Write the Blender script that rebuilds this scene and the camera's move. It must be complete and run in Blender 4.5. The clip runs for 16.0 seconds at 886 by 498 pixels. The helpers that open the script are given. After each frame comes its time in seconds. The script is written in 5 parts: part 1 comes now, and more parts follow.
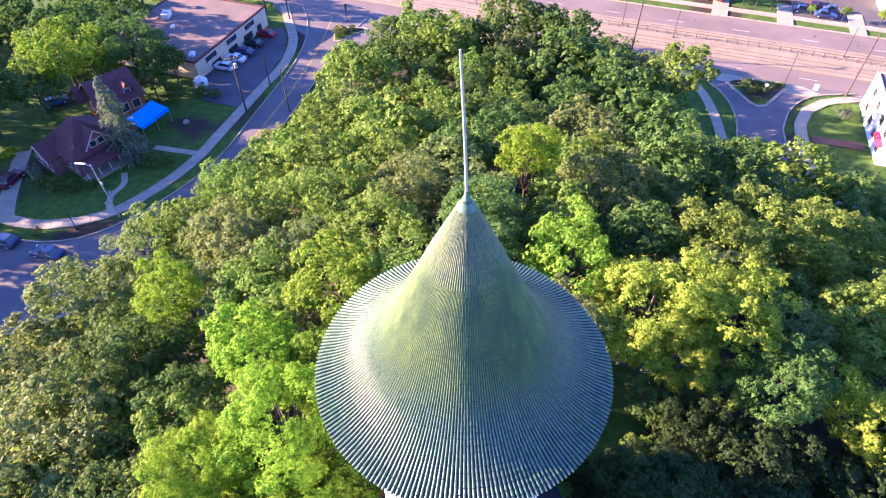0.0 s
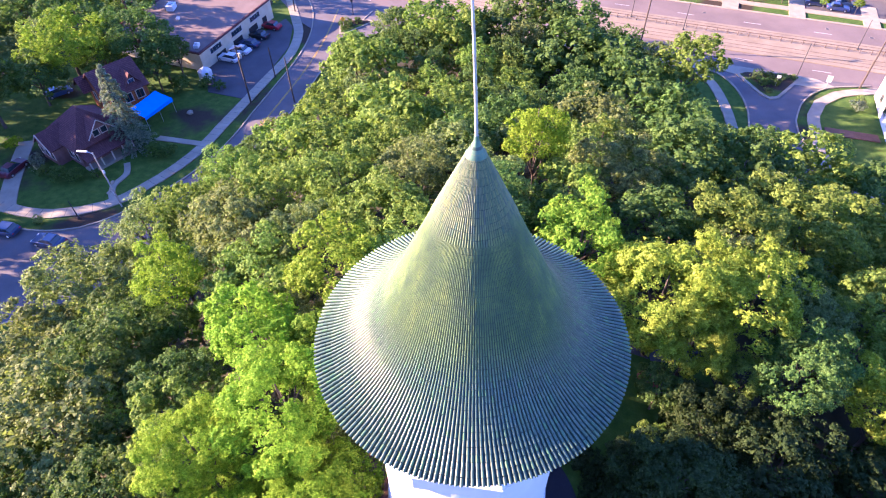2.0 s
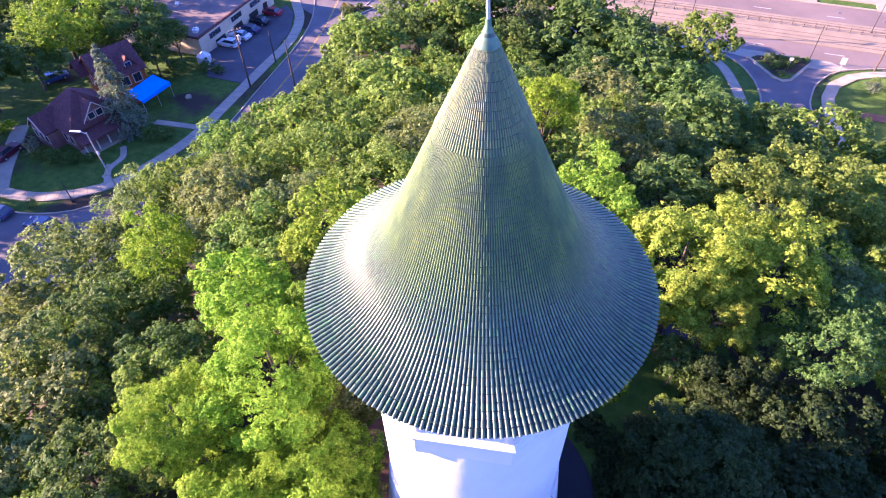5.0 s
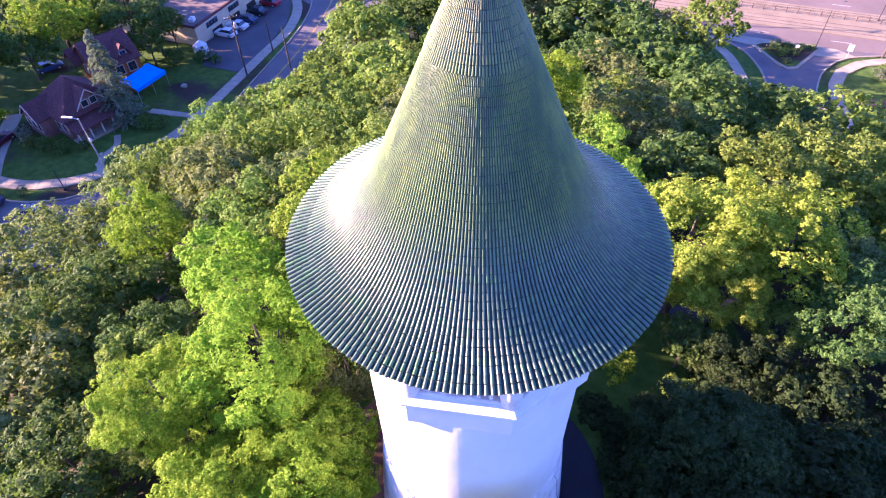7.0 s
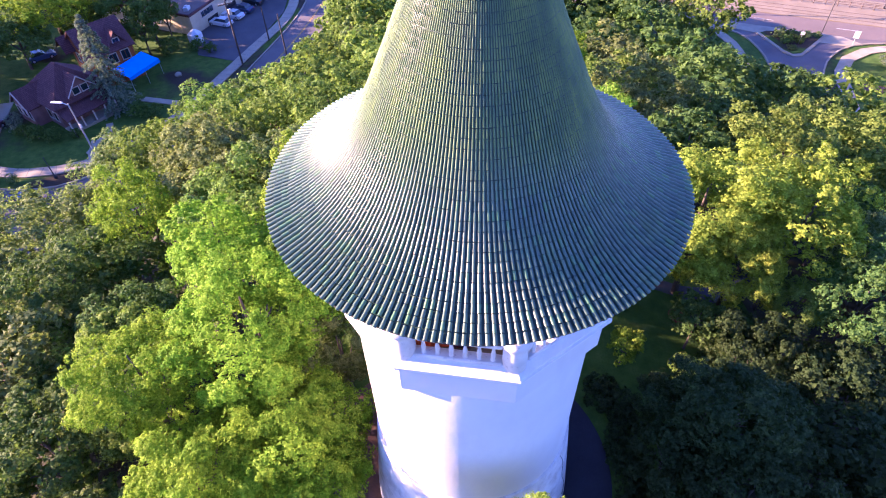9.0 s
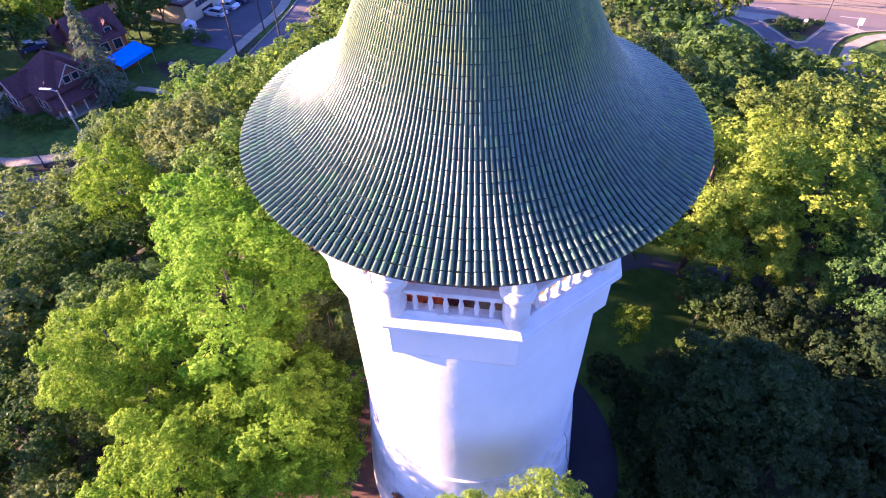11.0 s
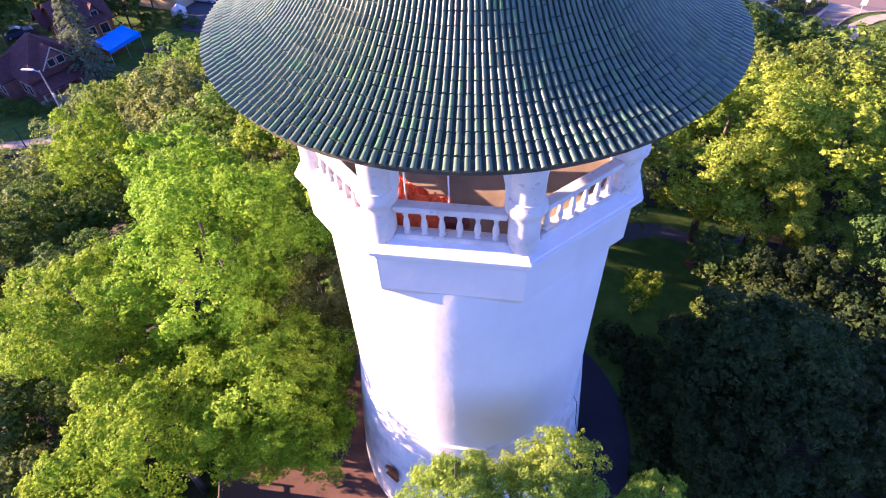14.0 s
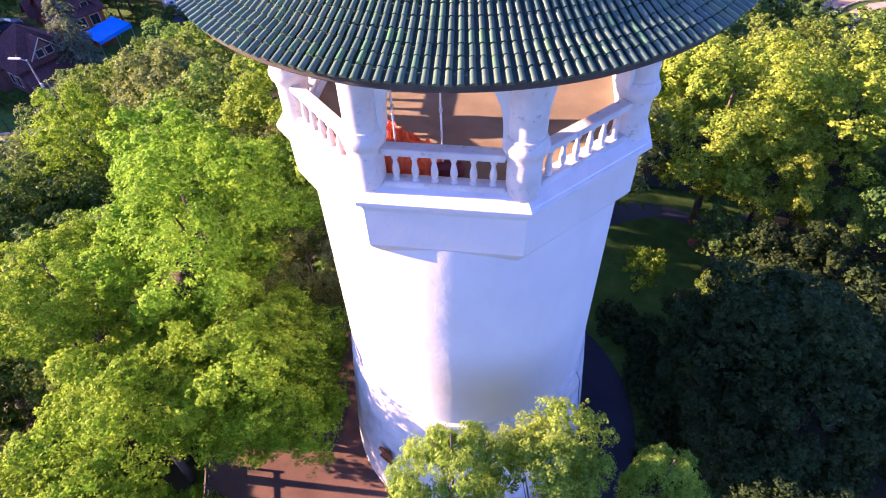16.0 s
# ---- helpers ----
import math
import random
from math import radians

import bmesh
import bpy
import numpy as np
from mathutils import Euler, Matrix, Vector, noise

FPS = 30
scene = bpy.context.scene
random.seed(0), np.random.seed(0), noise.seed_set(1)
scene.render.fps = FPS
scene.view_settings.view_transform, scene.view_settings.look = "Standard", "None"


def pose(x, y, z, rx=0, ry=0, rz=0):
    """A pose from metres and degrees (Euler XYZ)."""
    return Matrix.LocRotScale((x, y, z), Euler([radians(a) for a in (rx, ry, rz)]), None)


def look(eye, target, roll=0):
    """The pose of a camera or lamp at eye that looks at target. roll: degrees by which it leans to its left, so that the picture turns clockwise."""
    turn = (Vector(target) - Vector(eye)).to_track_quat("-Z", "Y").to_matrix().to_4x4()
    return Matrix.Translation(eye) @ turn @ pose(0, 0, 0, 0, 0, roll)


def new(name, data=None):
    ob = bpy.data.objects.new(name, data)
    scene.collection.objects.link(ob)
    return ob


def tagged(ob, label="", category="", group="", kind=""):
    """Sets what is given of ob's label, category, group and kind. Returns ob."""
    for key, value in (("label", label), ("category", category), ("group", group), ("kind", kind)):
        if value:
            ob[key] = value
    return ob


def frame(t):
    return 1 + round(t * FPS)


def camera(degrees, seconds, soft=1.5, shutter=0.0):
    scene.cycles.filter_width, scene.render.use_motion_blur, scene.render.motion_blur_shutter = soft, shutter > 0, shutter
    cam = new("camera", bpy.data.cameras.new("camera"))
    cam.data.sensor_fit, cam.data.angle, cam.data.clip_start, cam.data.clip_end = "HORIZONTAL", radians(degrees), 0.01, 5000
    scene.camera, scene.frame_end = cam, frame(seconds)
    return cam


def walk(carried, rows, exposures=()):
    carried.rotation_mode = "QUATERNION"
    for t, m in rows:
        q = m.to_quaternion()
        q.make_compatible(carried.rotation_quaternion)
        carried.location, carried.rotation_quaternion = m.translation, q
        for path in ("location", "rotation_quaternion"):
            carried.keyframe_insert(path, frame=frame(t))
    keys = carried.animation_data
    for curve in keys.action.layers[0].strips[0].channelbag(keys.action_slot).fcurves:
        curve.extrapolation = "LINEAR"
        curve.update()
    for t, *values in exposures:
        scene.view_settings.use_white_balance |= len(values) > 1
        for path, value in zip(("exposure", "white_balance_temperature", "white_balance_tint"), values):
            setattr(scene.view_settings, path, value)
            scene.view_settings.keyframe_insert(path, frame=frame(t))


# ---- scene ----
cam = camera(72.4, 16.0, 1.12)
METRES, EYE, TILT, LEAN, TURN = 17.0, 42.0, -46.65, 0.713, 0.0
ROWS = [
    (0.0, 0.0, 0.0, 0.0, 0.0, 0.0, -0.0),
    (0.5, -0.0011, 0.0186, -0.0199, 0.15, 0.06, -0.07),
    (1.0, -0.0013, 0.039, -0.0409, 0.3, 0.1, -0.15),
    (1.5, -0.0019, 0.0609, -0.064, 0.41, 0.14, -0.19),
    (2.0, -0.0032, 0.0834, -0.0867, 0.52, 0.16, -0.23),
    (2.5, -0.0052, 0.106, -0.1091, 0.58, 0.21, -0.24),
    (3.0, -0.0065, 0.1303, -0.1322, 0.67, 0.24, -0.25),
    (3.5, -0.0084, 0.1546, -0.1556, 0.73, 0.27, -0.23),
    (4.0, -0.0096, 0.1786, -0.1789, 0.78, 0.25, -0.22),
    (6.5, 0.0006, 0.3054, -0.3005, 0.96, 0.41, -0.07),
    (7.0, 0.0058, 0.3311, -0.3251, 1.01, 0.42, -0.05),
    (7.5, 0.009, 0.3581, -0.3484, 1.02, 0.43, -0.04),
    (8.0, 0.0101, 0.3845, -0.3724, 1.0, 0.45, -0.01),
    (8.5, 0.01, 0.4125, -0.3952, 0.99, 0.49, 0.03),
    (9.0, 0.0099, 0.4381, -0.4166, 1.01, 0.5, 0.07),
    (11.5, 0.0182, 0.5552, -0.5232, 0.93, 0.61, 0.35),
    (12.0, 0.0183, 0.5777, -0.5439, 0.88, 0.62, 0.42),
    (12.5, 0.0181, 0.5998, -0.563, 0.85, 0.62, 0.5),
    (13.0, 0.0179, 0.6212, -0.5819, 0.85, 0.61, 0.57),
    (13.5, 0.0177, 0.6424, -0.6, 0.79, 0.62, 0.64),
    (14.0, 0.0168, 0.6628, -0.6176, 0.74, 0.62, 0.74),
    (14.5, 0.0162, 0.6822, -0.6352, 0.69, 0.61, 0.82),
    (15.0, 0.017, 0.7, -0.652, 0.63, 0.61, 0.92),
    (15.5, 0.0191, 0.7165, -0.6676, 0.55, 0.61, 1.02),
    (16.0, 0.0203, 0.7295, -0.681, 0.5, 0.58, 1.12),
]
walk(cam, [(t, pose(-0.573, -13.95, EYE, TILT, LEAN, TURN) @ pose(METRES * x, METRES * y, METRES * z, 90 + pitch, roll, yaw)) for t, x, y, z, yaw, pitch, roll in ROWS], [(0, 3.05, 4900, 53), (7, 2.90, 4880, 65), (16, 2.66, 5200, 62)])

# ---- light ----
SUN_EL, SUN_AZ = 17.0, (-0.9904, 0.138)
sun_dir = Vector((SUN_AZ[0] * math.cos(radians(SUN_EL)), SUN_AZ[1] * math.cos(radians(SUN_EL)), math.sin(radians(SUN_EL))))
sun = new("sun", bpy.data.lights.new("sun", "SUN"))
sun.data.energy, sun.data.angle, sun.data.color = 5.0, radians(0.55), (1.0, 0.67, 0.25)
sun.matrix_world = look(sun_dir * 100, (0, 0, 0))
world = bpy.data.worlds.new("world")
scene.world = world
world.use_nodes = True
_n, _l = world.node_tree.nodes, world.node_tree.links
sky = _n.new("ShaderNodeTexSky")
sky.sky_type, sky.sun_disc, sky.sun_elevation, sky.sun_rotation = "NISHITA", False, radians(SUN_EL), math.atan2(SUN_AZ[0], SUN_AZ[1])
sky.ozone_density, sky.dust_density = 4.0, 0.4
_n["Background"].inputs["Strength"].default_value = 0.063
_l.new(sky.outputs[0], _n["Background"].inputs["Color"])

# ---- materials ----


class Mat:
    """A node material with short helpers."""

    def __init__(self, name, rough=0.7, metal=0.0, spec=0.5):
        self.m = bpy.data.materials.new(name)
        self.m.use_nodes = True
        self.t = self.m.node_tree
        self.b = self.t.nodes["Principled BSDF"]
        self.b.inputs["Roughness"].default_value = rough
        self.b.inputs["Metallic"].default_value = metal
        self.b.inputs["Specular IOR Level"].default_value = spec
        self.co = self.t.nodes.new("ShaderNodeTexCoord").outputs["Object"]

    def node(self, kind, **sockets):
        n = self.t.nodes.new(kind)
        for key, value in sockets.items():
            self.put(n.inputs[key.replace("_", " ")], value)
        return n

    def put(self, socket, value):
        if isinstance(value, bpy.types.NodeSocket):
            self.t.links.new(value, socket)
        else:
            socket.default_value = value

    def noise(self, scale, detail=4.0, rough=0.55, co=None, stretch=None):
        v = co or self.co
        if stretch:
            mp = self.node("ShaderNodeMapping", Scale=stretch)
            self.t.links.new(v, mp.inputs["Vector"])
            v = mp.outputs[0]
        return self.node("ShaderNodeTexNoise", Vector=v, Scale=scale, Detail=detail, Roughness=rough).outputs["Fac"]

    def ramp(self, fac, stops):
        n = self.node("ShaderNodeValToRGB", Fac=fac)
        e = n.color_ramp.elements
        while len(e) < len(stops):
            e.new(0.5)
        for el, (p, c) in zip(e, stops):
            el.position = p
            el.color = (*c, 1) if len(c) == 3 else c
        return n.outputs[0]

    def step(self, fac, lo, hi):
        n = self.node("ShaderNodeMapRange")
        for key, value in (("Value", fac), ("From Min", lo), ("From Max", hi)):
            self.put(n.inputs[key], value)
        return n.outputs[0]

    def mix(self, fac, a, b, mode="MIX"):
        n = self.t.nodes.new("ShaderNodeMix")
        n.data_type, n.blend_type = "RGBA", mode
        for i, v in ((0, fac), (6, a), (7, b)):
            if isinstance(v, tuple) and len(v) == 3:
                v = (*v, 1)
            self.put(n.inputs[i], v)
        return n.outputs[2]

    def math(self, op, a, b=0.0):
        n = self.t.nodes.new("ShaderNodeMath")
        n.operation = op
        self.put(n.inputs[0], a)
        self.put(n.inputs[1], b)
        return n.outputs[0]

    def color(self, c):
        self.put(self.b.inputs["Base Color"], (*c, 1) if isinstance(c, tuple) else c)
        return self

    def bump(self, h, strength=0.3, dist=0.02):
        n = self.node("ShaderNodeBump", Height=h, Strength=strength, Distance=dist)
        self.t.links.new(n.outputs[0], self.b.inputs["Normal"])
        return self

    def island(self):
        return self.t.nodes.new("ShaderNodeNewGeometry").outputs["Random Per Island"]

    def single(self):
        return self.t.nodes.new("ShaderNodeObjectInfo").outputs["Random"]


def speckled(name, dark, light, scale=1.5, fine=18.0, rough=0.8, bump=0.2, metal=0.0, spec=0.4):
    """Two scales of variation between two tones, with fine relief."""
    m = Mat(name, rough, metal, spec)
    a, b = m.noise(scale), m.noise(fine, 5, 0.65)
    f = m.math("ADD", m.math("MULTIPLY", a, 0.65), m.math("MULTIPLY", b, 0.35))
    m.color(m.ramp(f, ((0.33, dark), (0.67, light))))
    m.bump(b, bump, 0.02)
    return m.m


def stucco_material():
    m = Mat("white_stucco", 0.85, 0, 0.3)
    big, streak, fine = m.noise(0.30), m.noise(1.0, 4, 0.55, stretch=(1, 1, 0.3)), m.noise(22, 6, 0.7)
    c = m.ramp(big, ((0.3, (0.615, 0.61, 0.60)), (0.65, (0.685, 0.68, 0.665))))
    c = m.mix(m.math("MULTIPLY", m.step(streak, 0.50, 0.78), 0.5), c, (0.57, 0.555, 0.535))
    c = m.mix(m.math("MULTIPLY", m.step(fine, 0.60, 0.78), 0.35), c, (0.52, 0.50, 0.47))
    lumps = m.noise(1.8, 4, 0.55)
    m.color(c).bump(m.math("ADD", lumps, m.math("MULTIPLY", fine, 0.07)), 0.40, 0.05)
    return m.m


def worn_stucco_material():
    """The same white coat, weathered: grime in broad patches and flaked spots."""
    m = Mat("weathered_white_stucco", 0.88, 0, 0.25)
    big, chips, fine = m.noise(1.3, 5, 0.6), m.noise(6.5, 5, 0.65), m.noise(24, 6, 0.7)
    c = m.ramp(big, ((0.32, (0.50, 0.49, 0.475)), (0.62, (0.64, 0.63, 0.61))))
    c = m.mix(m.math("MULTIPLY", m.step(chips, 0.60, 0.66), 0.7), c, (0.36, 0.34, 0.325))
    c = m.mix(m.math("MULTIPLY", m.step(fine, 0.60, 0.78), 0.4), c, (0.42, 0.40, 0.38))
    m.color(c).bump(m.math("ADD", chips, m.math("MULTIPLY", fine, 0.2)), 0.35, 0.03)
    return m.m


def base_material():
    m = Mat("mottled_white_masonry", 0.9, 0, 0.3)
    # mottling mixes stains and peeling with dappled leaf shade painted in
    big, fine = m.noise(0.9, 6, 0.7), m.noise(14, 6, 0.7)
    c = m.ramp(big, ((0.36, (0.44, 0.42, 0.40)), (0.50, (0.60, 0.59, 0.575)), (0.64, (0.69, 0.685, 0.67))))
    c = m.mix(m.math("MULTIPLY", m.step(fine, 0.58, 0.72), 0.6), c, (0.42, 0.39, 0.36))
    m.color(c).bump(big, 0.5, 0.04)
    return m.m


def tile_material(single):
    """Glazed green roof tile; the steep cone carries lichen, its tip is bleached, the brim keeps its glaze."""
    m = Mat("glazed_green_tile" if single else "glazed_green_tile_joined", 0.36, 0, 0.5)
    geo = m.t.nodes.new("ShaderNodeNewGeometry")
    pos = geo.outputs["Position"]
    sep = m.node("ShaderNodeSeparateXYZ", Vector=pos)
    rnd = m.single() if single else geo.outputs["Random Per Island"]
    glaze = m.ramp(rnd, ((0.0, (0.048, 0.092, 0.058)), (0.35, (0.062, 0.122, 0.072)), (0.7, (0.088, 0.140, 0.084)), (0.93, (0.068, 0.158, 0.072)), (1.0, (0.080, 0.184, 0.060))))
    patch, fine = m.noise(0.5, 5, 0.6, pos), m.noise(7, 5, 0.65, pos)
    streak = m.noise(1.2, 4, 0.6, pos, (1.6, 1.6, 0.35))
    glaze = m.mix(m.math("MULTIPLY", m.step(fine, 0.42, 0.75), 0.30), glaze, (0.13, 0.150, 0.135))
    up = m.step(m.math("ADD", sep.outputs["Z"], m.math("MULTIPLY", m.math("SUBTRACT", patch, 0.5), 1.8)), 22.2, 23.5)
    lichen = m.ramp(streak, ((0.32, (0.060, 0.116, 0.046)), (0.5, (0.098, 0.172, 0.050)), (0.68, (0.178, 0.252, 0.056))))
    lichen = m.mix(m.math("MULTIPLY", m.math("POWER", rnd, 3.0), 0.45), lichen, (0.050, 0.080, 0.062))
    high = m.step(m.math("ADD", sep.outputs["Z"], m.math("MULTIPLY", m.math("SUBTRACT", patch, 0.5), 1.2)), 26.2, 27.2)
    tip = m.ramp(rnd, ((0.0, (0.060, 0.130, 0.100)), (0.18, (0.130, 0.170, 0.095)), (0.55, (0.210, 0.225, 0.135)), (0.80, (0.225, 0.260, 0.090)), (0.94, (0.110, 0.115, 0.120)), (1.0, (0.050, 0.150, 0.125))))
    lichen = m.mix(m.math("MULTIPLY", high, 0.62), lichen, tip)
    patchy = m.math("MULTIPLY", m.step(m.noise(0.9, 4, 0.6, pos), 0.56, 0.66), 0.35)
    cover = m.math("MAXIMUM", m.math("MULTIPLY", up, 0.88), patchy)
    m.color(m.mix(cover, glaze, lichen))
    m.put(m.b.inputs["Roughness"], m.math("ADD", m.math("MULTIPLY", cover, 0.34), m.math("ADD", 0.29, m.math("MULTIPLY", fine, 0.12))))
    m.put(m.b.inputs["IOR"], 1.52)
    m.put(m.b.inputs["Coat Weight"], m.math("SUBTRACT", 0.10, m.math("MULTIPLY", cover, 0.09)))
    m.put(m.b.inputs["Coat Roughness"], 0.21)
    m.bump(fine, 0.12, 0.01)
    return m.m


def leaf_material(name, dark, light, tip, shine=0.09):
    m = Mat(name, 0.62, 0, shine)
    rnd = m.island()
    tree = m.single()
    c = m.ramp(rnd, ((0.0, dark), (0.6, light), (1.0, tip)))
    hue = m.node("ShaderNodeHueSaturation", Color=c)
    pos = m.t.nodes.new("ShaderNodeNewGeometry").outputs["Position"]
    patch = m.step(m.noise(0.75, 3, 0.6, pos), 0.32, 0.68)
    spray = m.step(m.noise(3.2, 2, 0.5, pos), 0.3, 0.7)
    m.put(hue.inputs["Hue"], m.math("ADD", m.math("ADD", 0.468, m.math("MULTIPLY", tree, 0.024)), m.math("MULTIPLY", patch, 0.026)))
    m.put(hue.inputs["Value"], m.math("ADD", m.math("ADD", 0.68, m.math("MULTIPLY", tree, 0.26)), m.math("ADD", m.math("MULTIPLY", spray, 0.34), m.math("MULTIPLY", m.math("SUBTRACT", 1.0, patch), 0.26))))
    m.color(hue.outputs[0])
    tr = m.node("ShaderNodeBsdfTranslucent", Color=m.mix(1.0, hue.outputs[0], (1.25, 1.3, 0.5), "MULTIPLY"))
    ms = m.node("ShaderNodeMixShader", Fac=0.40)
    m.t.links.new(m.b.outputs[0], ms.inputs[1])
    m.t.links.new(tr.outputs[0], ms.inputs[2])
    m.t.links.new(ms.outputs[0], m.t.nodes["Material Output"].inputs["Surface"])
    return m.m


def ground_material():
    m = Mat("grass_and_soil", 0.95, 0, 0.15)
    big, mid, fine = m.noise(0.06, 4), m.noise(0.9, 5, 0.6), m.noise(9, 6, 0.7)
    grass = m.ramp(mid, ((0.3, (0.036, 0.085, 0.012)), (0.55, (0.068, 0.130, 0.018)), (0.75, (0.110, 0.160, 0.030))))
    soil = m.ramp(fine, ((0.35, (0.035, 0.026, 0.018)), (0.7, (0.075, 0.055, 0.038))))
    c = m.mix(m.step(big, 0.55, 0.62), grass, soil)
    c = m.mix(m.math("MULTIPLY", m.step(fine, 0.45, 0.75), 0.45), c, (0.02, 0.03, 0.01))
    m.color(c).bump(fine, 0.6, 0.06)
    return m.m


def shingle_material(name, dark, light):
    m = Mat(name, 0.9, 0, 0.2)
    w = m.node("ShaderNodeTexBrick", Vector=m.co, Scale=1.0)
    for key, value in (("Color1", (*dark, 1)), ("Color2", (*light, 1)), ("Mortar", tuple(x * 0.55 for x in dark) + (1,)), ("Mortar Size", 0.03), ("Brick Width", 0.5), ("Row Height", 0.22)):
        m.put(w.inputs[key], value)
    n = m.noise(2.0, 5, 0.7)
    m.color(m.mix(m.math("MULTIPLY", n, 0.5), w.outputs["Color"], tuple(x * 0.6 for x in dark)))
    return m.m


STUCCO, WORN, MASONRY = stucco_material(), worn_stucco_material(), base_material()
TILE, TILE_ONE = tile_material(False), tile_material(True)
# drive tone, darker than the car park's asphalt
TAR = speckled("drive_dark_asphalt", (0.022, 0.019, 0.026), (0.040, 0.036, 0.044), 0.5, 9, 0.9)
# barrel glaze darkened, painting in the shade between the barrels
PAN = speckled("gap_darkened_pan_tile", (0.024, 0.050, 0.036), (0.046, 0.086, 0.058), 1.0, 12, 0.45)
FASCIA = speckled("weathered_eave_board", (0.040, 0.034, 0.030), (0.085, 0.072, 0.062), 2.5, 14, 0.8)
SOFFIT = speckled("off_white_soffit", (0.52, 0.50, 0.47), (0.66, 0.64, 0.61), 1.2, 20, 0.85)
DECK = speckled("brown_roof_deck", (0.150, 0.115, 0.076), (0.250, 0.196, 0.130), 1.2, 25, 0.85)
COPPER = speckled("verdigris_copper", (0.055, 0.13, 0.085), (0.12, 0.22, 0.14), 3.0, 22, 0.55)
STEEL = speckled("galvanised_steel", (0.42, 0.42, 0.42), (0.60, 0.60, 0.59), 3, 30, 0.45, 0.05, 0.4)
MULCH = speckled("reddish_bark_mulch", (0.16, 0.05, 0.03), (0.30, 0.10, 0.055), 3, 20, 0.95, 0.6)
NETTING = speckled("orange_safety_netting", (0.72, 0.080, 0.015), (0.95, 0.19, 0.035), 4, 26, 0.6)
PLUM = speckled("dark_red_sheet", (0.10, 0.015, 0.02), (0.17, 0.03, 0.03), 4, 26, 0.7)
METAL_WHITE = speckled("white_metal_flashing", (0.60, 0.60, 0.61), (0.72, 0.72, 0.72), 1.5, 18, 0.5, 0.05)
GROUND = ground_material()
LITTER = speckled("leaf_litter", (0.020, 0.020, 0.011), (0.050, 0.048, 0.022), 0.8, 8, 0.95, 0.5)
ASPHALT = speckled("worn_asphalt", (0.095, 0.085, 0.088), (0.150, 0.135, 0.135), 0.25, 6.0, 0.9)
LOT = speckled("dark_asphalt", (0.060, 0.056, 0.062), (0.095, 0.090, 0.095), 0.3, 6.0, 0.9)
TRAMBED = speckled("tan_tram_bed_concrete", (0.185, 0.150, 0.100), (0.275, 0.228, 0.155), 0.4, 6, 0.9)
HIGHWAY = speckled("sun_bleached_asphalt", (0.122, 0.097, 0.088), (0.190, 0.152, 0.134), 0.12, 4.0, 0.9)
CONCRETE = speckled("pale_concrete", (0.25, 0.215, 0.155), (0.36, 0.315, 0.232), 0.6, 7.0, 0.85)
BRICKPAVE = speckled("reddish_paving", (0.082, 0.043, 0.031), (0.150, 0.084, 0.060), 0.7, 12.0, 0.9)
PAINT_W = speckled("worn_road_paint", (0.30, 0.29, 0.27), (0.52, 0.51, 0.48), 1.5, 12, 0.7)
PAINT_Y = speckled("yellow_road_paint", (0.42, 0.26, 0.04), (0.58, 0.38, 0.06), 1.5, 12, 0.7)
RAILSTEEL = speckled("rail_steel", (0.085, 0.060, 0.048), (0.16, 0.12, 0.10), 1.0, 10, 0.75, 0.1, 0.0)
DARKMETAL = speckled("dark_painted_metal", (0.020, 0.022, 0.024), (0.045, 0.045, 0.048), 2, 20, 0.5)
WOODPOLE = speckled("weathered_pole_wood", (0.045, 0.034, 0.028), (0.10, 0.078, 0.064), 1.5, 20, 0.9)
GREYPOLE = speckled("grey_concrete_pole", (0.30, 0.28, 0.26), (0.42, 0.40, 0.37), 1.5, 20, 0.8)
BARK = speckled("bark", (0.045, 0.034, 0.026), (0.13, 0.105, 0.085), 3.0, 22, 0.95, 0.6)
BEIGE = speckled("beige_render_wall", (0.46, 0.39, 0.27), (0.58, 0.51, 0.37), 0.7, 10, 0.9)
WHITEWALL = speckled("white_painted_wall", (0.64, 0.63, 0.61), (0.76, 0.75, 0.73), 0.9, 12, 0.85)
FLATROOF = speckled("pinkish_gravel_roof", (0.115, 0.088, 0.080), (0.185, 0.142, 0.124), 0.25, 9, 0.95)
ROOF_BROWN = shingle_material("brown_shingles", (0.118, 0.052, 0.052), (0.182, 0.082, 0.078))
BRICK_WALL = shingle_material("orange_brick", (0.33, 0.105, 0.035), (0.44, 0.155, 0.055))
TRIM = speckled("cream_trim", (0.46, 0.38, 0.32), (0.58, 0.50, 0.43), 2, 14, 0.8)
HOUSE_WALL = speckled("brown_clapboard", (0.19, 0.095, 0.085), (0.29, 0.150, 0.130), 1.5, 14, 0.85)
TARP = speckled("blue_tarpaulin", (0.008, 0.19, 0.72), (0.02, 0.27, 0.85), 1.5, 14, 0.4)
GLASS = Mat("window_glass", 0.06, 0, 0.8).color((0.025, 0.035, 0.045)).m
# near-black tone painting the shade of recesses; also the unlit signal lenses
DARK_FILL = speckled("dark_flat_fill", (0.012, 0.012, 0.014), (0.030, 0.028, 0.028), 2, 12, 0.9)
RUBBER = speckled("rubber", (0.012, 0.012, 0.012), (0.03, 0.03, 0.03), 4, 20, 0.8)
LENS = Mat("lamp_lens", 0.25, 0, 0.5).color((0.7, 0.68, 0.62)).m
RED = Mat("red_awning", 0.6, 0, 0.4).color((0.55, 0.03, 0.06)).m
YELLOW = Mat("yellow_sign", 0.5, 0, 0.4).color((0.75, 0.38, 0.02)).m
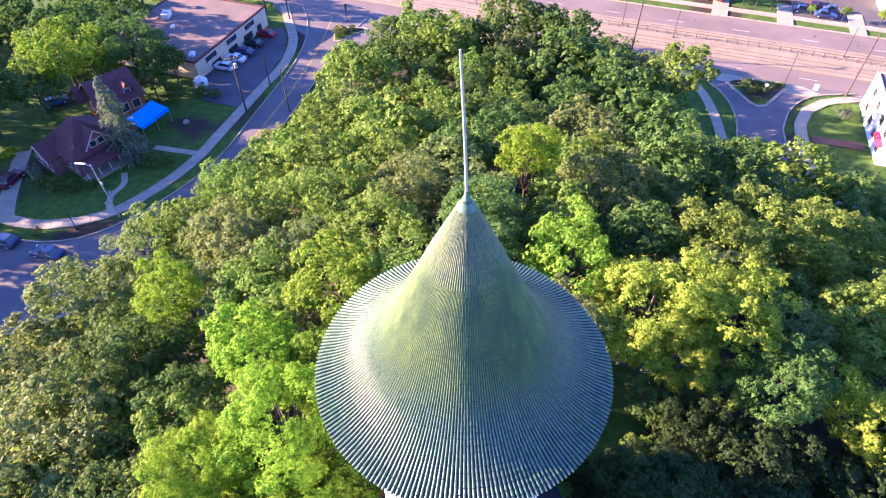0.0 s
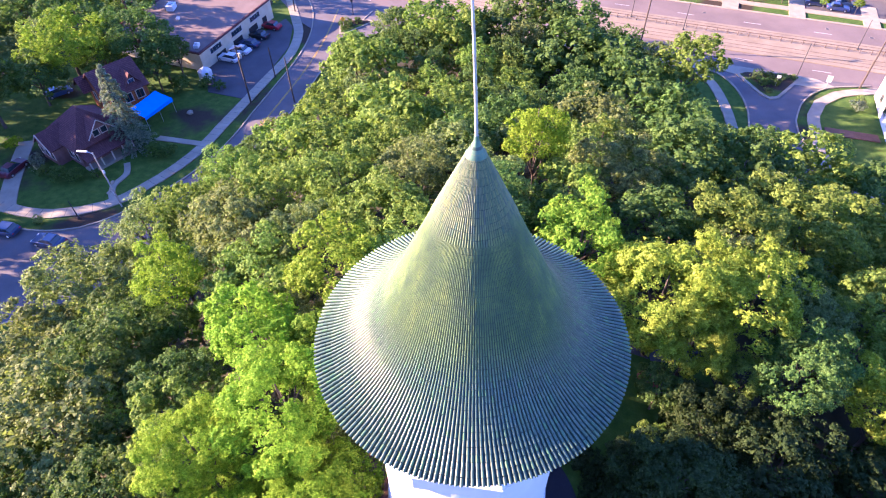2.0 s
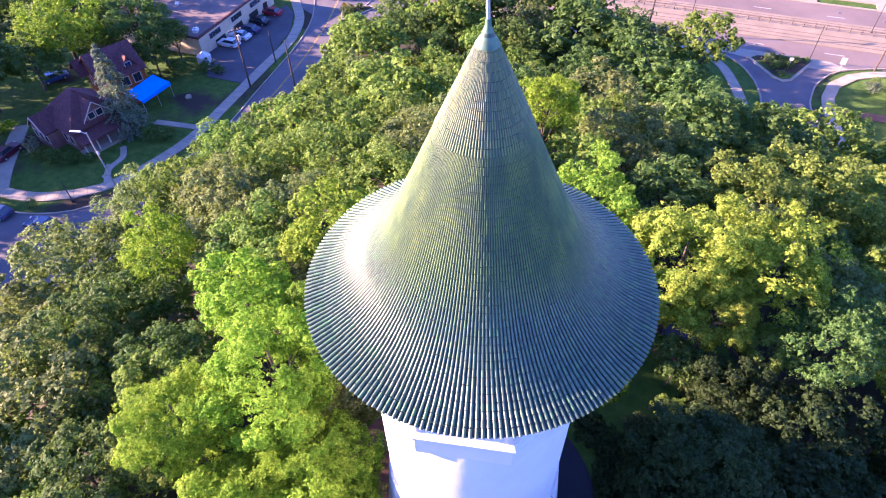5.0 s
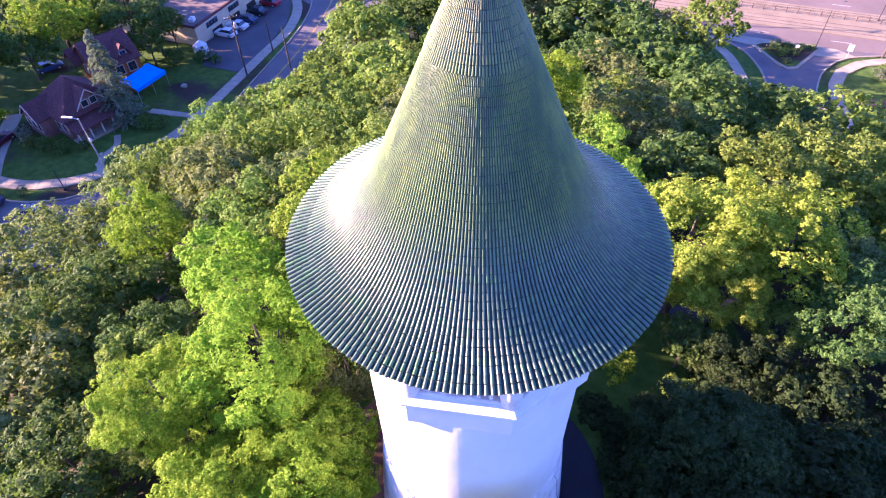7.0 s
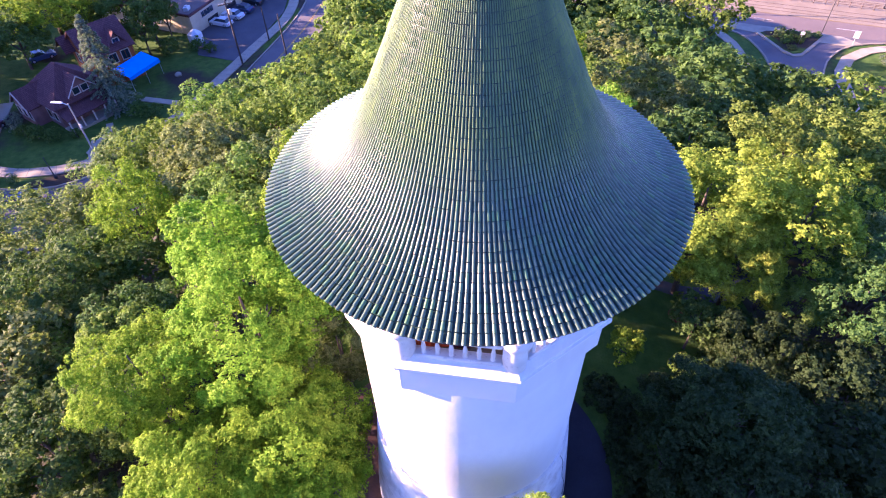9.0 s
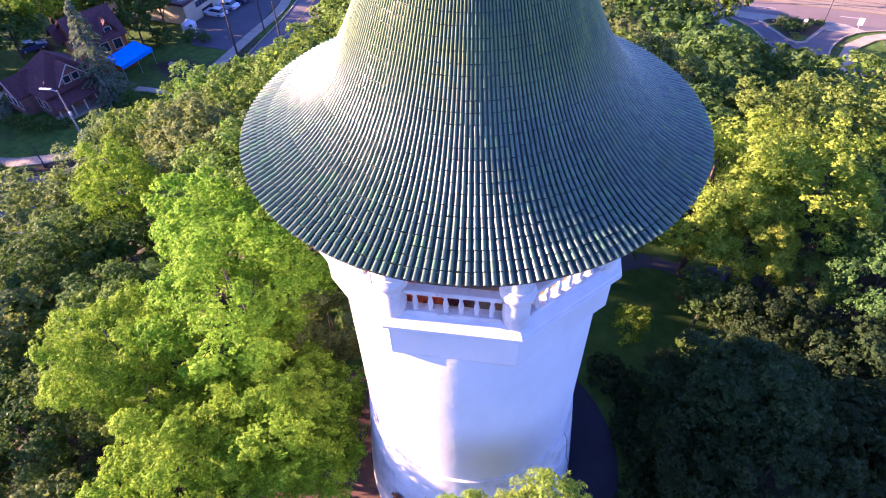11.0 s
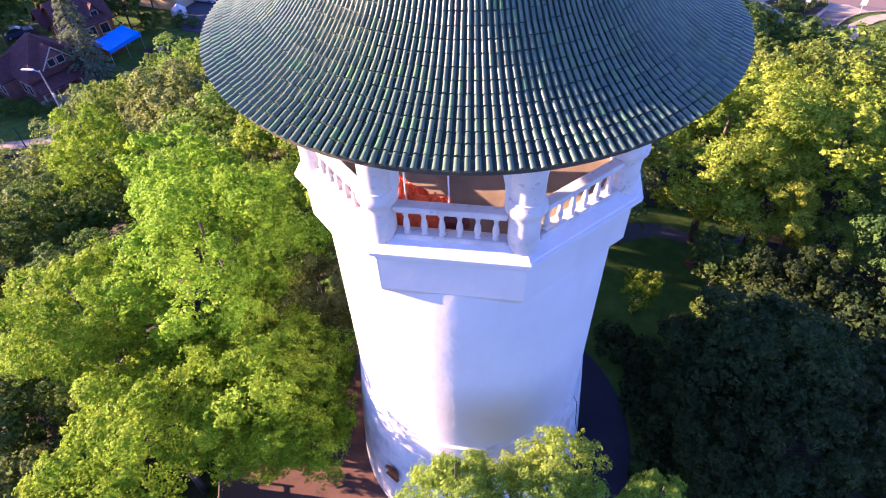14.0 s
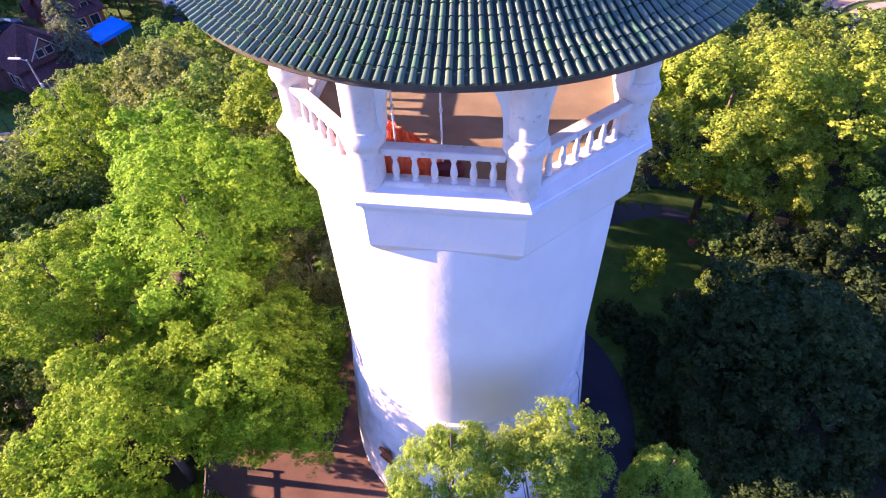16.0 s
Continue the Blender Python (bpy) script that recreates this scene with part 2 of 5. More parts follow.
CAR_PAINT = {}
for _k, _c in (("white", (0.72, 0.72, 0.73)), ("black", (0.018, 0.02, 0.026)), ("navy", (0.03, 0.045, 0.10)), ("red", (0.34, 0.015, 0.03)), ("maroon", (0.10, 0.012, 0.025)), ("blue", (0.05, 0.08, 0.20)), ("grey", (0.16, 0.17, 0.19))):
    _m = Mat("car_paint_" + _k, 0.28, 0.1, 0.6).color(_c)
    _m.put(_m.b.inputs["Coat Weight"], 0.6)
    CAR_PAINT[_k] = _m.m
LEAF = {
    "B": leaf_material("leaf_mid_green", (0.072, 0.140, 0.020), (0.145, 0.232, 0.032), (0.185, 0.290, 0.042)),
    "D": leaf_material("leaf_dark_green", (0.042, 0.092, 0.021), (0.083, 0.154, 0.033), (0.112, 0.196, 0.042)),
    # E: green darkened further, painting the tower's shade into the leaves
    "E": leaf_material("leaf_shade_darkened_green", (0.019, 0.037, 0.011), (0.033, 0.057, 0.017), (0.053, 0.083, 0.027)),
    "G": leaf_material("leaf_fresh_green", (0.088, 0.180, 0.008), (0.168, 0.285, 0.012), (0.245, 0.365, 0.024)),
    "L": leaf_material("leaf_lime_green", (0.102, 0.200, 0.005), (0.176, 0.312, 0.008), (0.246, 0.390, 0.014), 0.06),
    "Y": leaf_material("leaf_yellow_green", (0.125, 0.180, 0.010), (0.235, 0.305, 0.020), (0.290, 0.375, 0.036)),
    "O": leaf_material("leaf_olive_green", (0.079, 0.122, 0.034), (0.152, 0.212, 0.062), (0.205, 0.275, 0.085)),
    "P": leaf_material("leaf_pale_green", (0.110, 0.190, 0.020), (0.192, 0.305, 0.034), (0.255, 0.385, 0.050)),
    "S": leaf_material("needle_blue_grey", (0.078, 0.118, 0.086), (0.155, 0.210, 0.150), (0.260, 0.320, 0.220)),
}

# ---- building helpers ----


class Shape:
    """Collects points and faces of one mesh."""

    def __init__(self):
        self.v, self.f = [], []

    def add(self, verts, faces):
        k = len(self.v)
        self.v += [tuple(p) for p in verts]
        self.f += [tuple(i + k for i in f) for f in faces]
        return self

    def box(self, c, s, turn=0.0, bevel=0.0):
        """A box about c; bevel cuts its upright and level edges."""
        x, y, z = (a / 2 for a in s)
        b = min(bevel, x * 0.9, y * 0.9, z * 0.9)
        ring = lambda dx, dy: [(dx, -dy + b), (dx, dy - b), (dx - b, dy), (-dx + b, dy), (-dx, dy - b), (-dx, -dy + b), (-dx + b, -dy), (dx - b, -dy)] if b else [(dx, -dy), (dx, dy), (-dx, dy), (-dx, -dy)]
        levels = [(-z, b), (-z + b, 0), (z - b, 0), (z, b)] if b else [(-z, 0), (z, 0)]
        ca, sa = math.cos(radians(turn)), math.sin(radians(turn))
        verts = []
        for h, inset in levels:
            verts += [(c[0] + ca * px - sa * py, c[1] + sa * px + ca * py, c[2] + h) for px, py in ring(x - inset, y - inset)]
        n = 8 if b else 4
        faces = [tuple(range(n - 1, -1, -1)), tuple(range(len(verts) - n, len(verts)))]
        for k in range(len(levels) - 1):
            faces += [(k * n + i, k * n + (i + 1) % n, (k + 1) * n + (i + 1) % n, (k + 1) * n + i) for i in range(n)]
        return self.add(verts, faces)

    def lathe(self, profile, n=24, c=(0, 0, 0), start=0.0, caps=True):
        verts = [(c[0] + r * math.cos(start + 2 * math.pi * i / n), c[1] + r * math.sin(start + 2 * math.pi * i / n), c[2] + z) for r, z in profile for i in range(n)]
        faces = []
        for k in range(len(profile) - 1):
            faces += [(k * n + i, k * n + (i + 1) % n, (k + 1) * n + (i + 1) % n, (k + 1) * n + i) for i in range(n)]
        if caps:
            faces += [tuple(range(n - 1, -1, -1)), tuple((len(profile) - 1) * n + i for i in range(n))]
        return self.add(verts, faces)

    def tube(self, points, radii, n=6):
        """A round bar along points."""
        pts = [Vector(p) for p in points]
        verts, faces = [], []
        for k, p in enumerate(pts):
            d = (pts[min(k + 1, len(pts) - 1)] - pts[max(k - 1, 0)]).normalized()
            a = d.cross(Vector((0.31, 0.93, 0.17)) if abs(d.z) > 0.9 else Vector((0, 0, 1))).normalized()
            b = d.cross(a)
            r = radii[k] if isinstance(radii, (list, tuple)) else radii
            verts += [p + r * (a * math.cos(2 * math.pi * i / n) + b * math.sin(2 * math.pi * i / n)) for i in range(n)]
        for k in range(len(pts) - 1):
            faces += [(k * n + i, k * n + (i + 1) % n, (k + 1) * n + (i + 1) % n, (k + 1) * n + i) for i in range(n)]
        faces += [tuple(range(n - 1, -1, -1)), tuple((len(pts) - 1) * n + i for i in range(n))]
        return self.add(verts, faces)

    def prism(self, outline, z0, z1):
        """An outline (counter-clockwise) between two heights; the heights may be functions of x and y."""
        n = len(outline)
        h = lambda z, p: z(*p) if callable(z) else z
        verts = [(x, y, h(z0, (x, y))) for x, y in outline] + [(x, y, h(z1, (x, y))) for x, y in outline]
        faces = [tuple(range(n - 1, -1, -1)), tuple(range(n, 2 * n))] + [(i, (i + 1) % n, n + (i + 1) % n, n + i) for i in range(n)]
        return self.add(verts, faces)

    def strip(self, left, right, low, high):
        """A slab between two edges with as many points each; low and high: above the street's level."""
        verts = []
        for (ax, ay), (bx, by) in zip(left, right):
            verts += [(ax, ay, street(ax, ay) + high), (bx, by, street(bx, by) + high), (ax, ay, street(ax, ay) + low), (bx, by, street(bx, by) + low)]
        faces = []
        for k in range(len(left) - 1):
            a, b = 4 * k, 4 * k + 4
            faces += [(a, a + 1, b + 1, b), (a + 2, a, b, b + 2), (a + 1, a + 3, b + 3, b + 1), (a + 3, a + 2, b + 2, b + 3)]
        m = 4 * (len(left) - 1)
        faces += [(0, 2, 3, 1), (m, m + 1, m + 3, m + 2)]
        return self.add(verts, faces)

    def mesh(self, name, material, smooth=False):
        me = bpy.data.meshes.new(name)
        me.from_pydata(self.v, [], self.f)
        me.materials.append(material)
        if smooth:
            me.polygons.foreach_set("use_smooth", [True] * len(me.polygons))
        bm = bmesh.new()
        bm.from_mesh(me)
        bmesh.ops.recalc_face_normals(bm, faces=bm.faces)
        bm.to_mesh(me)
        bm.free()
        return me


def soft(ob, angle=35):
    """Smooth shading that keeps edges sharper than the angle."""
    me = ob.data
    me.polygons.foreach_set("use_smooth", [True] * len(me.polygons))
    me.set_sharp_from_angle(angle=radians(angle))
    return ob


def part(name, shape, material, parent, label="", smooth=0):
    data = shape if isinstance(shape, bpy.types.Mesh) else shape.mesh(name, material)
    ob = new(name, data)
    ob.parent = parent
    if smooth:
        soft(ob, smooth)
    return tagged(ob, label)


def thing(name, label, category, group="", at=(0, 0, 0), turn=0.0):
    ob = new(name)
    ob.empty_display_size = 0.2
    ob.matrix_world = pose(*at, 0, 0, turn)
    return tagged(ob, label, category, group)


def setting(name, shape, material, label="", smooth=0):
    ob = new(name, shape.mesh(name, material))
    if smooth:
        soft(ob, smooth)
    return tagged(ob, label, kind="structure")


def street(x, y):
    """The level of the streets round the hill."""
    return -16.5 - 0.045 * (min(max(y, 20), 150) - 48) - 0.0094 * (min(max(x, -120), 140) + 47)


def terrain(x, y):
    """The hill with its flat top round the tower, running out into the streets' level."""
    r = math.hypot(x * (1.35 if x < 0 else 1.05), y * (1.0 if y > 0 else 1.2))
    s, h = street(x, y), -0.30 * (r - 14.0)
    hill = min(0.0, 0.5 * (s + h + math.sqrt((s - h) ** 2 + 4.0)))
    k = min(max((r - 50.0) / 13.0, 0.0), 1.0)
    k = k * k * (3 - 2 * k)
    return hill * (1 - k) + (s - 0.02) * k


def offset(points, d):
    """The line moved d to its left."""
    out = []
    for k, p in enumerate(points):
        a, b = points[max(k - 1, 0)], points[min(k + 1, len(points) - 1)]
        t = Vector((b[0] - a[0], b[1] - a[1])).normalized()
        out.append((p[0] - t.y * d, p[1] + t.x * d))
    return out


def smooth_line(points, step=2.5):
    """Points along a Catmull-Rom curve."""
    out = []
    P = [Vector(p) for p in points]
    for k in range(len(P) - 1):
        a, b, c, d = P[max(k - 1, 0)], P[k], P[k + 1], P[min(k + 2, len(P) - 1)]
        n = max(1, int((c - b).length / step))
        for i in range(n):
            t = i / n
            out.append(tuple(0.5 * ((2 * b) + (c - a) * t + (2 * a - 5 * b + 4 * c - d) * t * t + (3 * b - a - 3 * c + d) * t ** 3)))
    out.append(tuple(P[-1]))
    return out


# ---- ground, roads ----
axis = sorted(set([-2500, -1500, -900, -500, -300] + list(range(-200, 201, 4)) + [300, 500, 900, 1500, 2500]))
gs = Shape()
N = len(axis)
gs.v = [(x, y, terrain(x, y) + (0.05 * noise.noise((x * 0.3, y * 0.3, 0)) if abs(x) < 200 and math.hypot(x, y) > 11 else 0) - (0.03 if math.hypot(x, y) < 11 else 0)) for y in axis for x in axis]
gs.f = [(j * N + i, j * N + i + 1, (j + 1) * N + i + 1, (j + 1) * N + i) for j in range(N - 1) for i in range(N - 1)]
tagged(new("ground", gs.mesh("ground", GROUND, True)), "grassy wooded hill running out into level lawns", kind="structure")

# leaf litter under the wood, a dark sheet so gaps between crowns stay dark
FOREST = [(-31, 31), (-29, 46), (-26.5, 58), (-23.5, 70), (-19, 84), (-9, 97), (4, 95), (26, 85), (33, 78), (33, 66), (35, 55), (44, 45), (62, 30), (66, 0), (60, -40), (-45, -40), (-40, -5), (-36, 14)]


def inside(p, poly):
    x, y = p
    hit = False
    for (x0, y0), (x1, y1) in zip(poly, poly[1:] + poly[:1]):
        if (y0 > y) != (y1 > y) and x < (x1 - x0) * (y - y0) / (y1 - y0) + x0:
            hit = not hit
    return hit


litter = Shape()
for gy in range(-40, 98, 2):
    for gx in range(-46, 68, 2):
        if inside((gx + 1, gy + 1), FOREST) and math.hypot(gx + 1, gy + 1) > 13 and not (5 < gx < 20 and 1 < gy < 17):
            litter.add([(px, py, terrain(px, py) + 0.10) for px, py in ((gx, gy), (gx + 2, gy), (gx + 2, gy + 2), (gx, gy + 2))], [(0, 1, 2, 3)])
setting("ground_wood", litter, LITTER, "leaf litter on the floor of the wood, toned dark for gaps between crowns")

U, V = Vector((0.9323, -0.3616)), Vector((0.3616, 0.9323))


def hw(u, v):
    """A place by metres along and across the avenue."""
    p = U * u + V * v
    return (p.x, p.y)


def band(u0, u1, v0, v1, n=30):
    us = [u0 + (u1 - u0) * k / n for k in range(n + 1)]
    return [hw(u, v1) for u in us], [hw(u, v0) for u in us]


left_edge = smooth_line([(-33.5, 121), (-31.2, 114), (-29.9, 102.7), (-30.7, 92), (-32.6, 82), (-34.5, 73), (-36.2, 64.5), (-38.7, 57.5), (-42.0, 52), (-46.0, 47), (-51, 43.6), (-56.7, 43), (-63, 44.8), (-80, 52), (-120, 70)])
right_edge = smooth_line([(-18.0, 114), (-20.5, 107), (-22, 101), (-23.6, 94), (-25.3, 85.3), (-27.2, 76), (-29.5, 66), (-32, 57), (-35, 48.5), (-38, 41), (-43, 33), (-51, 27.5), (-61, 26), (-84, 33), (-124, 52)])
_n = 70


def resample(line, n):
    pts = [Vector(p) for p in line]
    d = [0.0]
    for a, b in zip(pts, pts[1:]):
        d.append(d[-1] + (b - a).length)
    return [(float(np.interp(d[-1] * k / n, d, [p.x for p in pts])), float(np.interp(d[-1] * k / n, d, [p.y for p in pts]))) for k in range(n + 1)]


le, re_ = resample(left_edge, _n), resample(right_edge, _n)
setting("road_1", Shape().strip(le, re_, -0.3, 0.04), ASPHALT, "grey asphalt street curving round the foot of the hill")
setting("road_2", Shape().strip(*band(-160, 220, 101.5, 128.5, 60), -0.3, 0.055), HIGHWAY, "wide sun-bleached avenue with a tram line in its middle")
mid_line = [((a[0] + b[0]) / 2, (a[1] + b[1]) / 2) for a, b in zip(le, re_)]
cl = Shape()
for d in (-0.10, 0.10):
    m = offset(mid_line[1:40], d)
    cl.strip(offset(m, 0.045), offset(m, -0.045), 0.0, 0.055)
setting("trim_centre_line", cl, PAINT_Y, "worn double yellow centre line")
setting("kerb_1", Shape().strip(offset(le, 0.22), le, -0.2, 0.16), CONCRETE, "pale concrete kerb")
setting("kerb_2", Shape().strip(re_, offset(re_, -0.22), -0.2, 0.16), CONCRETE, "pale concrete kerb")
walk_line = smooth_line([(-37.5, 121), (-34.9, 112.5), (-32.4, 104), (-32.0, 97), (-32.6, 91.5), (-34.6, 84), (-36.6, 76), (-38.6, 68), (-39.8, 63), (-42.0, 57.6), (-45.6, 52), (-49.4, 48.3), (-55.9, 46.4), (-63.6, 47.9), (-80, 55)])
setting("pavement_1", Shape().strip(offset(walk_line, 0.95), offset(walk_line, -0.95), -0.2, 0.13), CONCRETE, "pale concrete footway beside the street")
# footway joints
js = Shape()
for k, p in enumerate(resample(walk_line, 64)[1:-1]):
    q = resample(walk_line, 64)[k]
    t = Vector((p[0] - q[0], p[1] - q[1])).normalized()
    a, b = (p[0] - t.y * 0.95, p[1] + t.x * 0.95), (p[0] + t.y * 0.95, p[1] - t.x * 0.95)
    js.strip([a, (a[0] + t.x * 0.05, a[1] + t.y * 0.05)], [b, (b[0] + t.x * 0.05, b[1] + t.y * 0.05)], 0.1, 0.134)
setting("trim_footway_joints", js, LOT, "dark joints between the footway slabs")
drive = [(-48.0, 64.4), (-39.2, 62.5), (-38.9, 63.6), (-47.7, 65.6)]
setting("pavement_2", Shape().prism(drive, lambda x, y: street(x, y) - 0.2, lambda x, y: street(x, y) + 0.11), CONCRETE, "concrete garden path across the lawn")
path_line = smooth_line([(-48.6, 48.8), (-50.0, 52.5), (-49.2, 55.5), (-50.2, 58.2)], 0.8)
setting("pavement_3", Shape().strip(offset(path_line, 0.45), offset(path_line, -0.45), -0.2, 0.12), CONCRETE, "narrow winding concrete garden path")
drive2 = smooth_line([(-63.0, 47.6), (-64.8, 52.0), (-66.6, 57.5), (-68.5, 64.0)], 2.0)
setting("pavement_4", Shape().strip(offset(drive2, 1.2), offset(drive2, -1.2), -0.2, 0.11), CONCRETE, "concrete driveway beside the house")
lot = [(-47.4, 87.4), (-44.0, 79.5), (-37.2, 77.2), (-34.6, 88.0), (-33.1, 97.0), (-34.1, 106.5), (-36.4, 110.4)]
setting("road_3", Shape().prism(lot, lambda x, y: street(x, y) - 0.3, lambda x, y: street(x, y) + 0.06), LOT, "dark asphalt car park beside the flat-roofed building")

# the street's mouth on the avenue, with a planted corner island
mouth = [(-50, 128), (-40.9, 123), (-36.9, 115.9), (-34.2, 110.5), (-31.0, 106.5), (-25.0, 100.0), (-21.5, 98.5), (-17.6, 101.6), (-14.6, 104.6), (-10.5, 107.4), (-4, 112), (-10, 124)]
setting("road_7", Shape().prism(mouth[::-1], lambda x, y: street(x, y) - 0.3, lambda x, y: street(x, y) + 0.047), ASPHALT, "grey asphalt junction opening on the avenue")
wedge = [(-24.6, 109.4), (-23.9, 102.6), (-22.8, 102.6), (-17.4, 108.6), (-18.2, 109.4)]
setting("kerb_9", Shape().prism(wedge, lambda x, y: street(x, y) - 0.2, lambda x, y: street(x, y) + 0.20), CONCRETE, "pale kerb round the planted corner")
setting("ground_corner", Shape().prism([(-22.0 + (x + 22.0) * 0.86, 106.6 + (y - 106.6) * 0.86) for x, y in wedge], street, lambda x, y: street(x, y) + 0.25), GROUND, "planted soil of the street corner")

# avenue: median with tracks, lane marks, kerbs, far footway
setting("pavement_5", Shape().strip(*band(-160, 220, 107.9, 119.8, 60), -0.2, 0.16), TRAMBED, "concrete tram bed in the middle of the avenue")
for k, v in enumerate((109.4, 110.85, 112.6, 117.3, 118.75)):
    setting("trim_rail_%d" % (k + 1), Shape().strip(*band(-160, 220, v - 0.05, v + 0.05, 60), 0.1, 0.20), RAILSTEEL, "brown steel tram rail")
ln = Shape()
for v, first in ((104.9, -118.0), (122.5, -117.0)):
    for k in range(24):
        u = first + 13.4 * k
        ln.strip(*band(u, u + 3.3, v - 0.09, v + 0.09, 1), 0.0, 0.066)
setting("trim_lane_marks", ln, PAINT_W, "worn white dashed lane marks")
setting("kerb_3", Shape().strip(*band(-160, -86, 100.9, 101.5), -0.2, 0.19), CONCRETE, "pale concrete kerb")
setting("kerb_4", Shape().strip(*band(-48, 10, 100.9, 101.5), -0.2, 0.19), CONCRETE, "pale concrete kerb")
setting("kerb_5", Shape().strip(*band(-160, 220, 128.5, 129.0, 60), -0.2, 0.19), CONCRETE, "pale concrete kerb")
setting("pavement_6", Shape().strip(*band(-160, 220, 132.2, 134.2, 60), -0.2, 0.17), CONCRETE, "pale footway beyond the avenue")
setting("pavement_7", Shape().strip(*band(-36, 12, 97.6, 99.6), -0.2, 0.17), CONCRETE, "pale footway between the avenue and the wood")
for k, (u0, u1) in enumerate(((12.2, 15.6), (25.8, 29.0), (40.1, 43.2))):
    setting("pavement_%d" % (8 + k), Shape().strip(*band(u0, u1, 128.4, 140, 4), -0.2, 0.18), CONCRETE, "concrete drive crossing the verge")
setting("road_4", Shape().strip(*band(29, 90, 134.4, 150, 10), -0.3, 0.08), LOT, "dark asphalt yard beyond the avenue")

# side street with its planted island
sl = smooth_line([(44.0, 90.5), (48.2, 85.5), (49.4, 80), (48.8, 73), (46.2, 64), (47.0, 54), (52, 43)])
sr = smooth_line([(73.0, 81.2), (65.0, 80.6), (60.0, 77.2), (56.6, 72.4), (54.2, 66.3), (55.0, 56), (60, 46)])
sl, sr = resample(sl, 40), resample(sr, 40)
setting("road_5", Shape().strip(sr, sl, -0.3, 0.07), ASPHALT, "grey asphalt side street running up to the avenue")
setting("kerb_6", Shape().strip(offset(sl, 0.0), offset(sl, -0.25), -0.2, 0.19), CONCRETE, "pale concrete kerb")
setting("kerb_7", Shape().strip(offset(sr, 0.25), sr, -0.2, 0.19), CONCRETE, "pale concrete kerb")
apron = [hw(11.5, 99.2), hw(20, 97.6), hw(30.5, 97.9), hw(33.0, 99.4), hw(30, 101.4), hw(10, 101.6)]
setting("pavement_11", Shape().prism(apron, lambda x, y: street(x, y) - 0.2, lambda x, y: street(x, y) + 0.15), CONCRETE, "pale concrete apron beside the avenue")
isl = [(50.9, 86.0), (52.6, 78.2), (53.6, 76.6), (55.2, 76.8), (62.6, 84.3), (61.6, 85.3), (56, 86.4), (52.4, 86.7)]
setting("kerb_8", Shape().prism(isl, lambda x, y: street(x, y) - 0.2, lambda x, y: street(x, y) + 0.22), CONCRETE, "pale kerb round the planted island")
cx, cy = sum(p[0] for p in isl) / 8, sum(p[1] for p in isl) / 8
inner = [(cx + (x - cx) * 0.86, cy + (y - cy) * 0.86) for x, y in isl]
setting("ground_island", Shape().prism(inner, lambda x, y: street(x, y), lambda x, y: street(x, y) + 0.27), GROUND, "planted soil of the traffic island")
wr = smooth_line([(44.6, 86.5), (45.6, 82), (45.4, 75), (44.4, 68), (42.5, 59), (38, 48)])
setting("pavement_12", Shape().strip(offset(wr, 0.85), offset(wr, -0.85), -0.2, 0.16), CONCRETE, "pale curved footway beside the wood")
wr2 = smooth_line([(78, 79.5), (71.5, 79.2), (66.0, 78.3), (61.8, 75.6), (59.0, 71.6), (57.2, 66.5), (54, 55)])
setting("pavement_13", Shape().strip(offset(wr2, 0.95), offset(wr2, -0.95), -0.2, 0.16), CONCRETE, "pale curved footway before the white building")
setting("pavement_14", Shape().prism([(58.6, 66.0), (66.0, 63.6), (66.5, 65.6), (59.2, 68.0)], lambda x, y: street(x, y) - 0.2, lambda x, y: street(x, y) + 0.14), BRICKPAVE, "reddish paved path to the white building")

# hill top paving
ring = Shape()
_a = [2 * math.pi * k / 96 for k in range(97)]
rin, rout = [(4.6 * math.cos(a), 4.6 * math.sin(a)) for a in _a], [((7.4 + 0.9 * max(0, -math.cos(a)) + (3.2 if math.cos(a - 3.45) > 0.6 else 0) * max(0, (math.cos(a - 3.45) - 0.6) / 0.4)) * math.cos(a), (7.4 + 0.9 * max(0, -math.cos(a)) + (3.2 if math.cos(a - 3.45) > 0.6 else 0) * max(0, (math.cos(a - 3.45) - 0.6) / 0.4)) * math.sin(a)) for a in _a]
drive_ring = Shape()
for k in range(96):
    (drive_ring if k < 36 or k > 78 else ring).add(*[([(x, y, 0.03) for x, y in q] + [(x, y, -0.3) for x, y in q], [(0, 1, 2, 3), (5, 6, 2, 1)]) for q in [[rin[k], rout[k], rout[k + 1], rin[k + 1]]]][0])
setting("pavement_15", ring, BRICKPAVE, "reddish worn paving beside the tower")
setting("road_6", drive_ring, TAR, "dark asphalt drive curving round the tower")
hp = smooth_line([(8.0, 12.5), (11.8, 14.4), (16.5, 13.8), (24, 17.5)], 1.0)
fp = Shape()
for (a, b) in zip(hp, hp[1:]):
    t = Vector((b[0] - a[0], b[1] - a[1])).normalized() * 0.8
    fp.add([(a[0] - t.y, a[1] + t.x, terrain(*a) + 0.09), (a[0] + t.y, a[1] - t.x, terrain(*a) + 0.09), (b[0] + t.y, b[1] - t.x, terrain(*b) + 0.09), (b[0] - t.y, b[1] + t.x, terrain(*b) + 0.09)], [(0, 1, 2, 3)])
setting("pavement_16", fp, LOT, "dark greyish footpath across the hill top")

